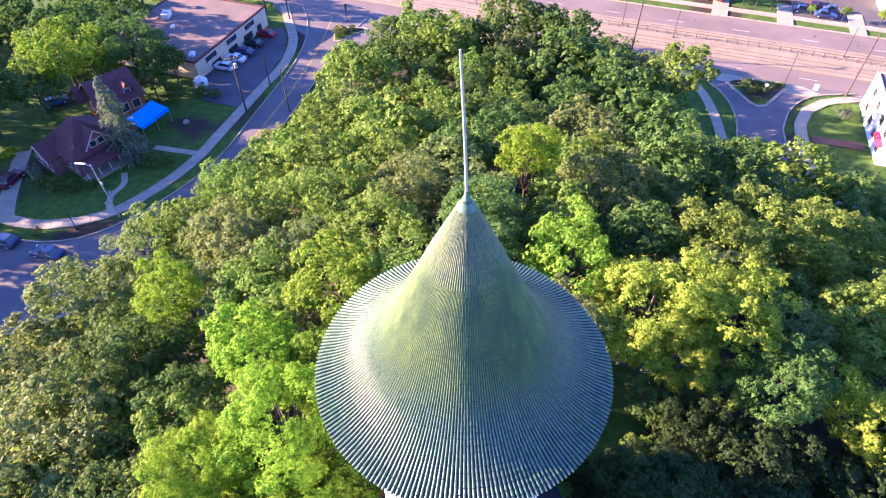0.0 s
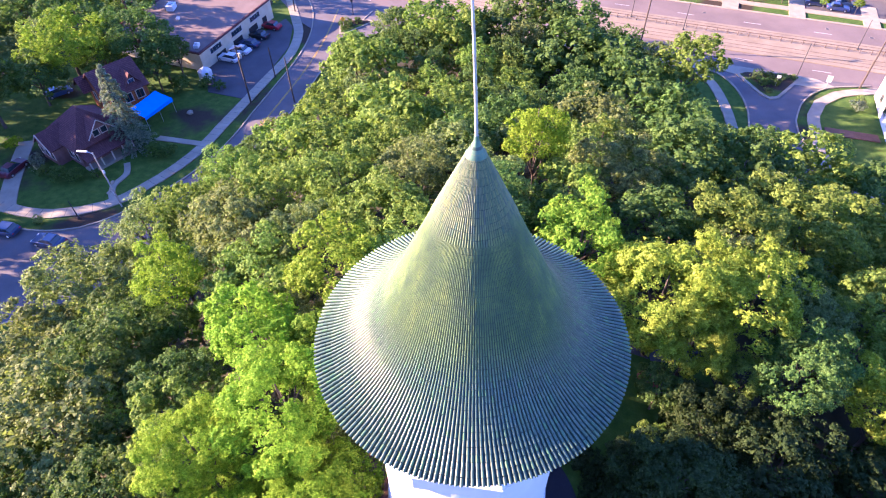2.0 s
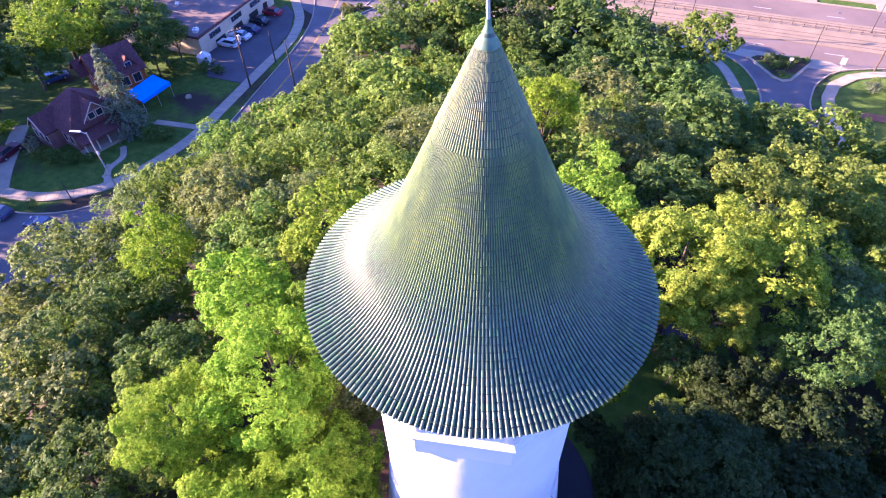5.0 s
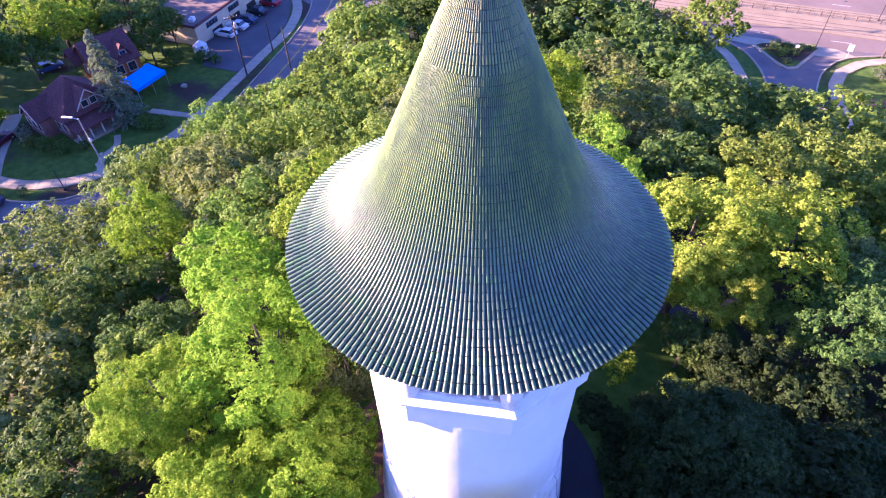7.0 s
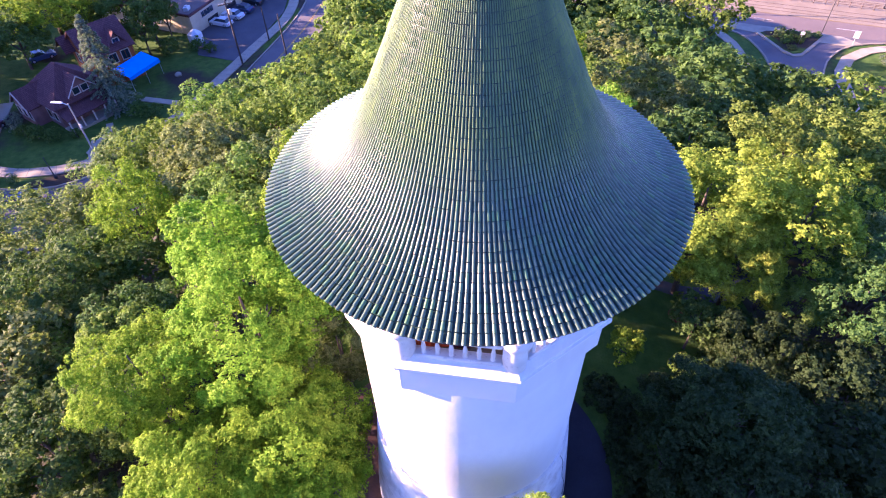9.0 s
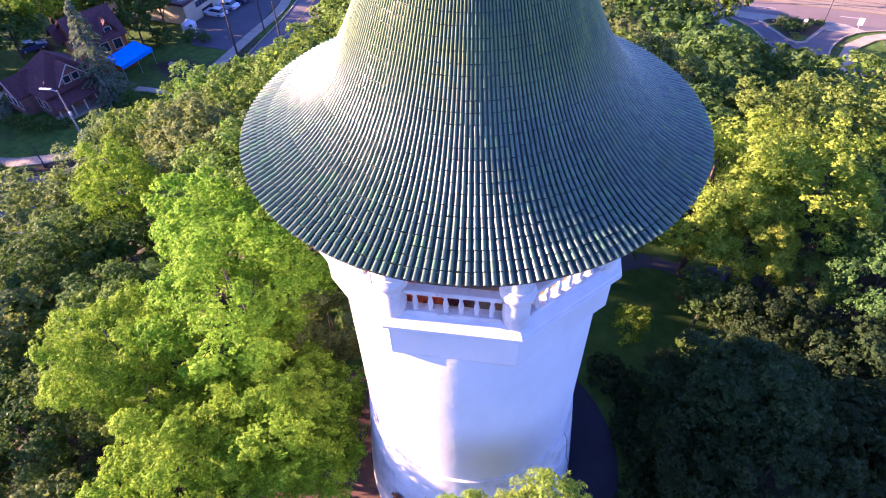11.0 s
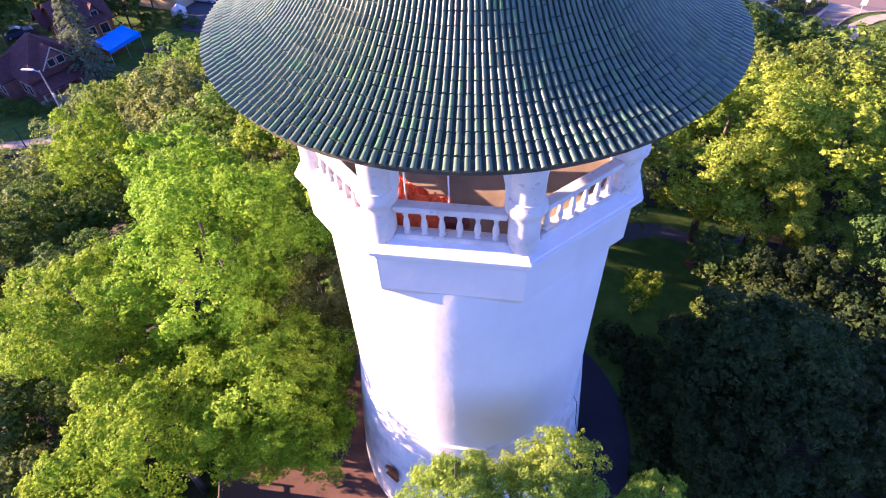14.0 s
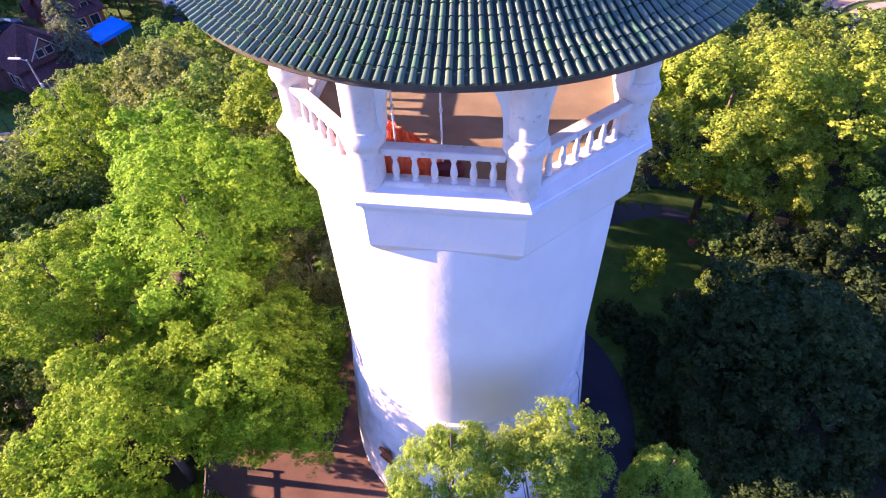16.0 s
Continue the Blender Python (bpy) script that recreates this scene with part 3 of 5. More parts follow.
# ---- the water tower ----
EAVE_R, EAVE_Z, FACE0 = 6.09, 20.38, radians(-98.36)
tower = thing("water_tower", "white stucco water tower with a green tiled pointed hat roof", "water tower")
part("plinth", Shape().lathe([(4.93, -0.3), (4.90, 0.5), (4.82, 1.6), (4.70, 3.0), (4.56, 4.6), (4.44, 5.9), (4.38, 6.5), (4.36, 6.74), (4.29, 6.80)], 72), MASONRY, tower, "flared base, white paint stained and peeling, dappled shade in its colour", 40)
part("shaft", Shape().lathe([(4.27, 6.74), (4.26, 8.5), (4.27, 12.0), (4.28, 15.3), (4.20, 15.6)], 96), STUCCO, tower, "smooth white stucco drum", 40)


def octagon(apothem, z):
    r = apothem / math.cos(math.pi / 8)
    return [(r * math.cos(FACE0 + math.pi / 8 + k * math.pi / 4), r * math.sin(FACE0 + math.pi / 8 + k * math.pi / 4), z) for k in range(8)]


def octa(levels):
    s = Shape()
    s.v = [p for a, z in levels for p in octagon(a, z)]
    for k in range(len(levels) - 1):
        s.f += [(8 * k + i, 8 * k + (i + 1) % 8, 8 * k + 8 + (i + 1) % 8, 8 * k + 8 + i) for i in range(8)]
    s.f += [tuple(range(7, -1, -1)), tuple(8 * (len(levels) - 1) + i for i in range(8))]
    return s


part("octagonal_band", octa([(3.96, 14.50), (4.22, 14.86), (4.30, 15.02), (4.31, 16.25)]), STUCCO, tower, "white octagonal band over the drum")
part("cornice", octa([(4.33, 16.14), (4.36, 16.26), (4.42, 16.30), (4.46, 16.38), (4.51, 16.40), (4.52, 16.51), (4.49, 16.53), (4.46, 16.54), (4.44, 16.58), (4.17, 16.72), (4.16, 16.76), (4.12, 16.77), (3.80, 16.78), (3.76, 16.50)]), METAL_WHITE, tower, "white stepped cornice with sloped flashing")
part("deck", octa([(3.75, 16.40), (3.75, 16.56)]), DECK, tower, "brown weathered deck floor")

# corner posts
post_profile = [(0.41, 16.40), (0.41, 16.58), (0.395, 16.61), (0.37, 16.63), (0.36, 17.56), (0.38, 17.58), (0.38, 17.64), (0.40, 17.70), (0.46, 17.78), (0.48, 17.90), (0.46, 17.99), (0.41, 18.05), (0.405, 18.12), (0.37, 18.14), (0.37, 18.70), (0.37, 20.35)]
for k in range(8):
    a = FACE0 + math.pi / 8 + k * math.pi / 4
    part("post", Shape().lathe(post_profile, 24, (4.28 * math.cos(a), 4.28 * math.sin(a), 0)), WORN, tower, "", 40)


def face_frame(k):
    a = FACE0 + k * math.pi / 4
    return pose(0, 0, 0, 0, 0, math.degrees(a) + 90)


def arched_panel():
    """Wall over one bay with an arched opening; x along the bay, -y outwards."""
    w, t, y, top = 1.62, 0.40, -3.86, 20.45
    half, spring, rise = 1.18, 18.22, 1.50
    n = 20
    arc = [(-half * math.cos(math.pi * i / n), spring + rise * math.sin(math.pi * i / n)) for i in range(n + 1)]
    low = [(-w, 18.0), (-half, 18.0)] + arc + [(half, 18.0), (w, 18.0)]
    s = Shape()
    for yy in (y - t / 2, y + t / 2):
        s.v += [(x, yy, z) for x, z in low] + [(x, yy, top) for x, z in low]
    m = len(low)
    for i in range(m - 1):
        s.f += [(i, i + 1, m + i + 1, m + i), (2 * m + i + 1, 2 * m + i, 3 * m + i, 3 * m + i + 1), (i + 1, i, 2 * m + i, 2 * m + i + 1)]
    return s.mesh("arched_panel", STUCCO)


panel_mesh = arched_panel()
rail_mesh = Shape().box((0, -4.04, 17.64), (2.56, 0.30, 0.13), 0, 0.025).box((0, -4.04, 17.55), (2.50, 0.20, 0.08)).mesh("top_rail", WORN)
sill_mesh = Shape().box((0, -4.02, 16.73), (2.60, 0.32, 0.24), 0, 0.03).mesh("sill_rail", WORN)
bal = [(0.085, 0.0), (0.085, 0.05), (0.055, 0.07), (0.062, 0.14), (0.082, 0.22), (0.075, 0.32), (0.048, 0.46), (0.045, 0.52), (0.062, 0.56), (0.075, 0.60), (0.075, 0.68)]
bal_mesh = Shape().lathe(bal, 12).mesh("baluster", WORN, True)
for k in range(8):
    m = face_frame(k)
    ob = part("arched_panel", panel_mesh, None, tower)
    ob.matrix_basis = m
    b = part("balustrade", sill_mesh, None, tower)
    b.matrix_basis = m
    part("top_rail", rail_mesh, None, b)
    for i in range(6):
        o = part("baluster", bal_mesh, None, b)
        o.matrix_basis = pose(-1.02 + 0.408 * i, -4.04, 16.83)

# roof: smooth bed, tiles row by row, eave board, soffit, cap and spire
PROFILE = [(6.09, 20.38), (5.42, 20.63), (4.84, 20.94), (4.34, 21.31), (3.88, 21.76), (3.48, 22.28), (3.18, 22.78), (2.92, 23.28), (2.62, 23.95), (2.28, 24.70), (1.88, 25.62), (1.46, 26.58), (1.01, 27.60), (0.55, 28.62), (0.28, 29.22), (0.09, 29.62)]
_pr = [Vector(p) for p in PROFILE]
_pd = [0.0]
for a, b in zip(_pr, _pr[1:]):
    _pd.append(_pd[-1] + (b - a).length)


def on_roof(d):
    """Radius and height at d metres of slope above the eave."""
    return float(np.interp(d, _pd, [p.x for p in _pr])), float(np.interp(d, _pd, [p.y for p in _pr]))


COLS, ROW = 214, 0.240
bed = []
for j in range(int(_pd[-1] / ROW)):
    (ra, za), (rb, zb) = on_roof(j * ROW), on_roof((j + 0.97) * ROW)
    deep = 0.008 + 0.0040 * ra
    bed += [(ra - deep * 0.8, za - deep * 0.7), (rb - deep, zb - deep)]
roof = part("roof", Shape().lathe(bed + [(0.09, 29.55)], 107, caps=False), PAN, tower, "bell-shaped roof of dark green glazed tiles, yellow with lichen above")
part("eave_board", Shape().lathe([(5.90, 20.17), (5.98, 20.17), (6.03, 20.22), (6.04, 20.34), (5.94, 20.36)], 120, caps=False), FASCIA, tower, "weathered brown curved eave board", 40)
part("soffit", Shape().lathe([(5.93, 20.19), (4.9, 20.28), (3.2, 20.42), (0.05, 20.46)], 96, caps=False), SOFFIT, tower, "pale underside of the eaves", 40)
cap_d = _pd[-1] - 0.44
part("cap", Shape().lathe([(on_roof(cap_d - 0.10)[0] + 0.012, on_roof(cap_d - 0.10)[1]), (on_roof(cap_d)[0] + 0.03, on_roof(cap_d)[1] - 0.02), (0.17, 29.42), (0.085, 29.62), (0.070, 29.80)], 24), COPPER, tower, "pale green copper cap", 40)
part("spire", Shape().tube([(0, 0, 29.7), (-0.06, 0, 31.2), (-0.14, 0, 32.8), (-0.24, 0, 34.45)], [0.055, 0.050, 0.045, 0.032], 10), STEEL, tower, "slim grey metal spire", 60)

# ---- trees ----


def crown_mesh(seed, boughs, clumps, leaves, leaf, ragged=0.12, low=-0.30):
    """Foliage of a broad crown of radius 1: rounded boughs, each a shell of leafy sprays round a dark core."""
    g = np.random.default_rng(seed)
    unit = lambda v: v / (np.linalg.norm(v, axis=-1, keepdims=True) + 1e-9)
    k = np.arange(boughs) + 0.5
    z = 1 - (1 - low) * k / boughs
    ph = k * 2.399963 + g.uniform(0, 6.28)
    rr = np.sqrt(np.maximum(0, 1 - z * z))
    d = unit(np.stack([rr * np.cos(ph), rr * np.sin(ph), z], 1) + g.normal(0, 0.14, (boughs, 3)))
    lobe = 1 + 0.15 * np.sin(2 * ph + g.uniform(0, 6)) + 0.11 * np.sin(3 * ph + g.uniform(0, 6))
    rb = g.uniform(0.6, 1.25, boughs) * 1.42 / math.sqrt(boughs)
    centre = d * (g.uniform(0.62, 0.98, boughs) * lobe - 0.50 * rb)[:, None]
    cd = unit(g.normal(0, 1, (boughs, clumps, 3)) + 0.80 * d[:, None, :] + np.array([0, 0, 0.30]))
    swell = 1 + g.normal(0, ragged, (boughs, clumps)) + (g.uniform(0, 1, (boughs, clumps)) < 0.10) * 0.22
    cp = centre[:, None, :] + cd * (rb[:, None] * swell)[:, :, None] * np.array([1, 1, 0.86])
    rc = (rb[:, None] * g.uniform(0.20, 0.40, (boughs, clumps)))[:, :, None, None]
    # each spray is a small domed tuft of leaves
    ld = unit(g.normal(0, 1, (boughs, clumps, leaves, 3)) + 0.9 * cd[:, :, None, :] + np.array([0, 0, 0.25]))
    lp = cp[:, :, None, :] + ld * rc * g.uniform(0.45, 1.10, (boughs, clumps, leaves, 1))
    n = 0.55 * cd[:, :, None, :] + 0.75 * ld + g.normal(0, 0.34, lp.shape)
    lp, n = lp.reshape(-1, 3), n.reshape(-1, 3)
    inner = max(10, clumps * leaves // 12)
    core = centre[:, None, :] + g.normal(0, 0.36, (boughs, inner, 3)) * rb[:, None, None]
    lp = np.concatenate([lp, core.reshape(-1, 3)])
    n = unit(np.concatenate([n, g.normal(0, 0.6, (boughs * inner, 3)) + np.array([0, 0, 0.8])]))
    wide, tall = np.percentile(np.hypot(lp[:, 0], lp[:, 1]), 95), np.percentile(lp[:, 2], 97)
    lp *= np.array([1 / wide, 1 / wide, 1 / tall])
    a = unit(np.cross(n, g.normal(0, 1, n.shape)))
    b = np.cross(n, a)
    s = leaf * g.uniform(0.65, 1.35, (len(lp), 1))
    s[-boughs * inner:] *= 1.9
    q = np.stack([lp - a * s * 0.8, lp + b * s * 0.75 + a * s * 0.3, lp - b * s * 0.75 + a * s * 0.5], 1).reshape(-1, 3)
    me = bpy.data.meshes.new("crown")
    m, c = len(lp), 3
    me.vertices.add(c * m)
    me.vertices.foreach_set("co", q.astype(np.float32).ravel())
    me.loops.add(c * m)
    me.loops.foreach_set("vertex_index", np.arange(c * m, dtype=np.int32))
    me.polygons.add(m)
    me.polygons.foreach_set("loop_start", np.arange(0, c * m, c, dtype=np.int32))
    me.update(calc_edges=True)
    return me


CROWNS = {
    "near": [crown_mesh(11 + k, 50, 38, 26, 0.0185, 0.17, -0.62) for k in range(4)],
    "mid": [crown_mesh(31 + k, 48, 26, 15, 0.0270, 0.14, -0.52) for k in range(6)],
    "far": [crown_mesh(51 + k, 46, 15, 12, 0.0410, 0.13, -0.48) for k in range(6)],
    "shrub": [crown_mesh(71 + k, 14, 10, 13, 0.075) for k in range(3)],
}
LEAFED = {}


def crown_of(size, k, species):
    key = (size, k % len(CROWNS[size]), species)
    if key not in LEAFED:
        me = CROWNS[size][key[1]].copy()
        me.materials.append(LEAF[species])
        LEAFED[key] = me
    return LEAFED[key]


def trunk_mesh(seed, limbs):
    """A tapered, slightly bent trunk of height 1 with forked limbs, for a crown of radius 1 about the height 1."""
    g = random.Random(seed)
    s = Shape()
    bend = (g.uniform(-0.06, 0.06), g.uniform(-0.06, 0.06))
    s.tube([(0, 0, -0.12), (0, 0, 0.02), (bend[0] * 0.5, bend[1] * 0.5, 0.45), (bend[0], bend[1], 0.8), (bend[0] * 1.4, bend[1] * 1.4, 1.25)], [0.085, 0.062, 0.048, 0.038, 0.014], 8)
    for i in range(limbs):
        a = 6.283 * (i + g.uniform(-0.3, 0.3)) / limbs
        z0 = g.uniform(0.45, 0.85)
        l = g.uniform(0.32, 0.5)
        p1 = (bend[0] + l * 0.5 * math.cos(a), bend[1] + l * 0.5 * math.sin(a), z0 + 0.16)
        p2 = (bend[0] + l * math.cos(a + 0.2), bend[1] + l * math.sin(a + 0.2), z0 + g.uniform(0.26, 0.42))
        s.tube([(bend[0] * z0, bend[1] * z0, z0), p1, p2], [0.028, 0.019, 0.008], 5)
        s.tube([p1, (p1[0] + 0.18 * math.cos(a - 0.7), p1[1] + 0.18 * math.sin(a - 0.7), p1[2] + 0.16)], [0.014, 0.005], 4)
    return s.mesh("trunk", BARK, True)


TRUNKS = [trunk_mesh(k, 7) for k in range(4)]
SPECIES = {"B": "leafy mid-green deciduous tree", "D": "dense dark green deciduous tree", "E": "tree with leaf colour darkened for deep shade", "G": "fresh bright green deciduous tree", "L": "lime green sunlit deciduous tree", "P": "slender pale green deciduous tree", "Y": "yellow-green airy deciduous tree", "O": "olive green deciduous tree with greyish leaves"}
_tree = random.Random(5)


def tree(species, x, y, R, H, size="mid", z=None, flat=0.85, group="trees on the wooded hill", where="on the hillside"):
    """A tree of height H whose crown has the radius R."""
    z = terrain(x, y) if z is None else z
    k = _tree.randrange(60)
    t = thing("tree", "%s %s" % (SPECIES[species], where), "tree", group, (x, y, z))
    rz = R * flat
    base = H - rz
    tr = part("trunk", TRUNKS[k % 4], None, t)
    tr.matrix_basis = Matrix.Diagonal((R * 0.95, R * 0.95, base, 1)) @ pose(0, 0, 0, 0, 0, k * 37)
    c = part("crown", crown_of(size, k, species), None, t)
    c.matrix_basis = pose(0, 0, base, _tree.uniform(-5, 5), _tree.uniform(-5, 5), k * 53) @ Matrix.Diagonal((R * _tree.uniform(1.04, 1.24), R * _tree.uniform(1.04, 1.24), rz, 1))
    TREES.append((x, y, R))
    return t


TREES = []

# trees seen on the hill
tree("B", -4.0, 90.6, 6.6, 11.5, "far")
tree("D", 11.6, 93.7, 8.6, 11.5, "far")
tree("D", 18.3, 77.4, 8.7, 11.5, "far")
tree("B", 36.2, 71.6, 4.7, 14.0, "far")
tree("B", -14.8, 75.7, 6.3, 11.5, "far")
tree("B", -17.7, 57.8, 5.8, 11.5, "far")
tree("B", -21.8, 48.9, 4.5, 11.5, "far")
tree("B", -8.0, 50.8, 6.0, 11.5, "far")
tree("B", -0.7, 56.0, 5.1, 11.5, "far")
tree("L", 7.4, 33.6, 3.0, 14.2, "mid")
tree("O", 16.5, 50.1, 5.3, 11.5, "far")
tree("D", 27.6, 69.2, 7.2, 11.5, "far")
tree("D", 30.1, 57.1, 6.5, 11.5, "far")
tree("B", -23.9, 36.0, 3.9, 11.5, "mid")
tree("B", -27.0, 30.7, 4.1, 11.5, "mid")
tree("O", -32.2, 30.2, 3.6, 11.5, "mid")
tree("B", -17.7, 30.7, 4.5, 11.5, "mid")
tree("B", -11.1, 29.8, 4.2, 11.5, "mid")
tree("O", -4.5, 30.4, 3.8, 11.5, "mid")
tree("O", -36.5, 23.9, 5.6, 11.5, "mid")
tree("L", -23.9, 18.0, 2.9, 12.4, "mid")
tree("D", -24.6, 14.6, 3.0, 9.0, "mid")
tree("O", -19.5, 23.0, 4.3, 11.5, "mid")
tree("G", -9.3, 16.1, 3.5, 11.5, "mid")
tree("O", -38.8, 16.0, 5.4, 11.5, "mid")
tree("D", -27.3, 11.8, 3.9, 11.5, "mid")
tree("L", -14.5, 10.1, 3.1, 11.5, "mid")
tree("L", -10.6, 3.6, 3.9, 11.5, "near")
tree("L", -15.5, 1.4, 2.9, 11.5, "near")
tree("O", -29.2, 5.5, 5.4, 11.5, "mid")
tree("G", 9.1, 18.5, 3.9, 11.5, "mid")
tree("Y", 14.7, 13.8, 4.5, 11.5, "near")
tree("O", 15.3, 32.6, 4.8, 11.5, "mid")
tree("D", 24.4, 38.3, 5.5, 11.5, "far")
tree("D", 31.6, 39.3, 5.8, 11.5, "far")
tree("B", 44.1, 45.2, 6.7, 12.0, "far")
tree("D", 50.5, 40.5, 5.0, 11.0, "far")
tree("D", 38.5, 50.0, 4.2, 11.5, "far")
tree("B", 24.1, 23.8, 4.2, 11.5, "mid")
tree("B", 32.2, 26.9, 5.4, 11.5, "mid")
tree("B", 40.1, 28.4, 6.0, 10.0, "mid")
tree("B", 34.2, 15.9, 4.3, 11.5, "mid")
tree("Y", 20.6, 13.4, 3.3, 12.4, "mid")
# E crowns here carry painted shade in their leaf colour
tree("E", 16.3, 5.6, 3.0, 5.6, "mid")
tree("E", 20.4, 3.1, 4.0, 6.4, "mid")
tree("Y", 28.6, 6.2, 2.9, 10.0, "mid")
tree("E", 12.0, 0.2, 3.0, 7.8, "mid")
tree("D", 6.4, 58.6, 5.2, 11.5, "far")
tree("B", 0.4, 85.3, 6.2, 11.5, "far")
tree("D", 20.9, 89.0, 7.1, 11.5, "far")
tree("D", 2.2, 24.5, 3.2, 11.5, "mid")
tree("B", -15.8, 41.5, 4.4, 11.5, "far")
tree("O", -21.4, 26.0, 3.4, 11.5, "mid")
# young trees close before the tower
tree("P", -0.7, -7.2, 1.3, 11.3, "near", 0.0, 1.3, where="beside the tower")
tree("P", 1.85, -7.0, 1.85, 10.5, "near", 0.0, 1.2, where="beside the tower")
tree("P", 5.1, -6.9, 1.1, 9.2, "near", 0.0, 1.25, where="beside the tower")
tree("L", -7.6, -1.5, 2.5, 6.2, "near", where="beside the tower")
tree("L", -8.4, -0.6, 3.2, 8.2, "near", where="beside the tower")
# low trees added to keep the low sun off the paving
for x, y, R, H in ((-9.9, 2.2, 1.9, 4.2), (-9.6, 5.6, 1.8, 4.2), (-10.4, -0.8, 1.8, 4.0)):
    tree("B", x, y, R, H, "far", where="beside the tower")
tree("L", -12.2, -2.6, 3.1, 9.0, "near")
tree("L", -13.6, -7.4, 3.2, 8.8, "near")
tree("L", -11.7, -4.5, 1.25, 1.7, "mid", where="beside the paving of the tower")
tree("O", -6.9, 4.8, 2.5, 6.6, "near", where="beside the tower")
tree("G", -9.4, 9.2, 3.0, 8.4, "near")
# western edge of the wood
for sp, x, y, R, H in (("O", -33.5, 7.5, 4.2, 10.0), ("D", -31.0, 2.0, 4.0, 10.0), ("O", -36.5, 0.5, 4.2, 10.0), ("B", -27.5, -1.5, 3.4, 9.2)):
    tree(sp, x, y, R, H, "mid")
# lit saplings at the edge of the lawn
for sp, x, y, r, H in (("G", 9.1, 6.6, 1.05, 3.0), ("B", 11.8, 4.4, 0.8, 3.6), ("B", 13.0, 5.0, 0.6, 2.6)):
    tree(sp, x, y, r, H, "far", group="saplings beside the lawn", where="at the edge of the lawn")
tree("D", -16.8, -3.4, 2.8, 5.2, "mid")
for sp, x, y, R, H in (("D", -22.5, 0.6, 3.4, 8.8), ("O", -19.8, -4.2, 2.8, 6.6)):
    tree(sp, x, y, R, H, "mid")
mulch = Shape().lathe([(0.02, 0.16), (0.35, 0.15), (0.75, 0.06), (1.0, -0.1)], 14)
mb = thing("mulch_bed", "round bed of reddish bark mulch at a tree foot", "mulch bed", "", (14.1, 10.9, terrain(14.1, 10.9)))
part("mound", mulch, MULCH, mb)
part("stump", Shape().lathe([(0.28, -0.1), (0.24, 0.3), (0.20, 0.42), (0.0, 0.42)], 9), BARK, mb, "cut brown stump")
for sp, x, y, R, H, size in (("Y", 16.4, 11.2, 3.0, 8.4, "near"), ("B", 19.6, 8.8, 1.6, 6.6, "mid"), ("D", 13.6, 8.2, 1.6, 4.4, "far"), ("B", -19.6, 5.4, 3.0, 8.6, "mid"), ("D", -20.4, 9.0, 2.8, 8.2, "mid"), ("B", -18.6, 2.0, 2.6, 7.6, "mid"), ("B", -25.4, 8.2, 3.0, 8.0, "mid"), ("D", -24.4, 4.2, 2.7, 7.6, "mid"), ("O", -12.4, 13.8, 2.6, 8.0, "mid")):
    tree(sp, x, y, R, H, size)
# trees in the lee of the tower, their shade put into the leaf colour
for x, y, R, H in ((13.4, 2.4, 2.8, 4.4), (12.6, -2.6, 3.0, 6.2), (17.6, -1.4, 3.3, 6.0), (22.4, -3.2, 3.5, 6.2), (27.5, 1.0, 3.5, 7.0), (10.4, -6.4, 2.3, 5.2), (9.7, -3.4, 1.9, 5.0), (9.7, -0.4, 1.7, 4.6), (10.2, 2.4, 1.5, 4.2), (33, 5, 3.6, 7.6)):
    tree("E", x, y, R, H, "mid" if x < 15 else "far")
# fill of the wood
park = [(-29, 33), (-27, 46), (-25, 58), (-22, 70), (-17.5, 84), (-8, 98), (4, 96), (26, 86), (33, 79), (33, 66), (35, 55), (44, 45), (62, 30), (66, 0), (60, -40), (-45, -40), (-36, -5), (-32, 14)]


_fill = random.Random(21)
for _ in range(2600):
    x, y = _fill.uniform(-40, 56), _fill.uniform(-13, 103)
    R = _fill.uniform(2.8, 4.2)
    if math.hypot(x, y) < 12 or not inside((x, y), park) or (7 < x < 13.5 and 2 < y < 15) or (y < -3 and -30 < x < 10) or (8 < x < 27 and y < -4):
        continue
    if min(math.hypot(x - a, y - b) / (R + c) for a, b, c in TREES) < 0.70:
        continue
    d = math.hypot(x, y + 14)
    tree(_fill.choice("BBDDO"), x, y, R, _fill.uniform(8.5, 10.5), "mid" if d < 42 else "far")

# neighbourhood trees; the far western ones are unseen, added to cast shade
HOOD = "trees round the houses"
tree("G", -66.0, 80.5, 6.0, 13.5, "mid", group=HOOD, where="beside the houses")
tree("D", -57.0, 86.5, 5.0, 12.0, "mid", group=HOOD, where="beside the houses")
# unseen trees farther west, added so that their shadows reach the houses
for x, y, R, H in ((-101, 54, 7.5, 16), (-98, 64, 7, 18), (-97, 74, 7, 18), (-100, 106, 7, 13), (-108, 96, 7, 12)):
    tree("D", x, y, R, H, "far", group=HOOD, where="beside the houses")
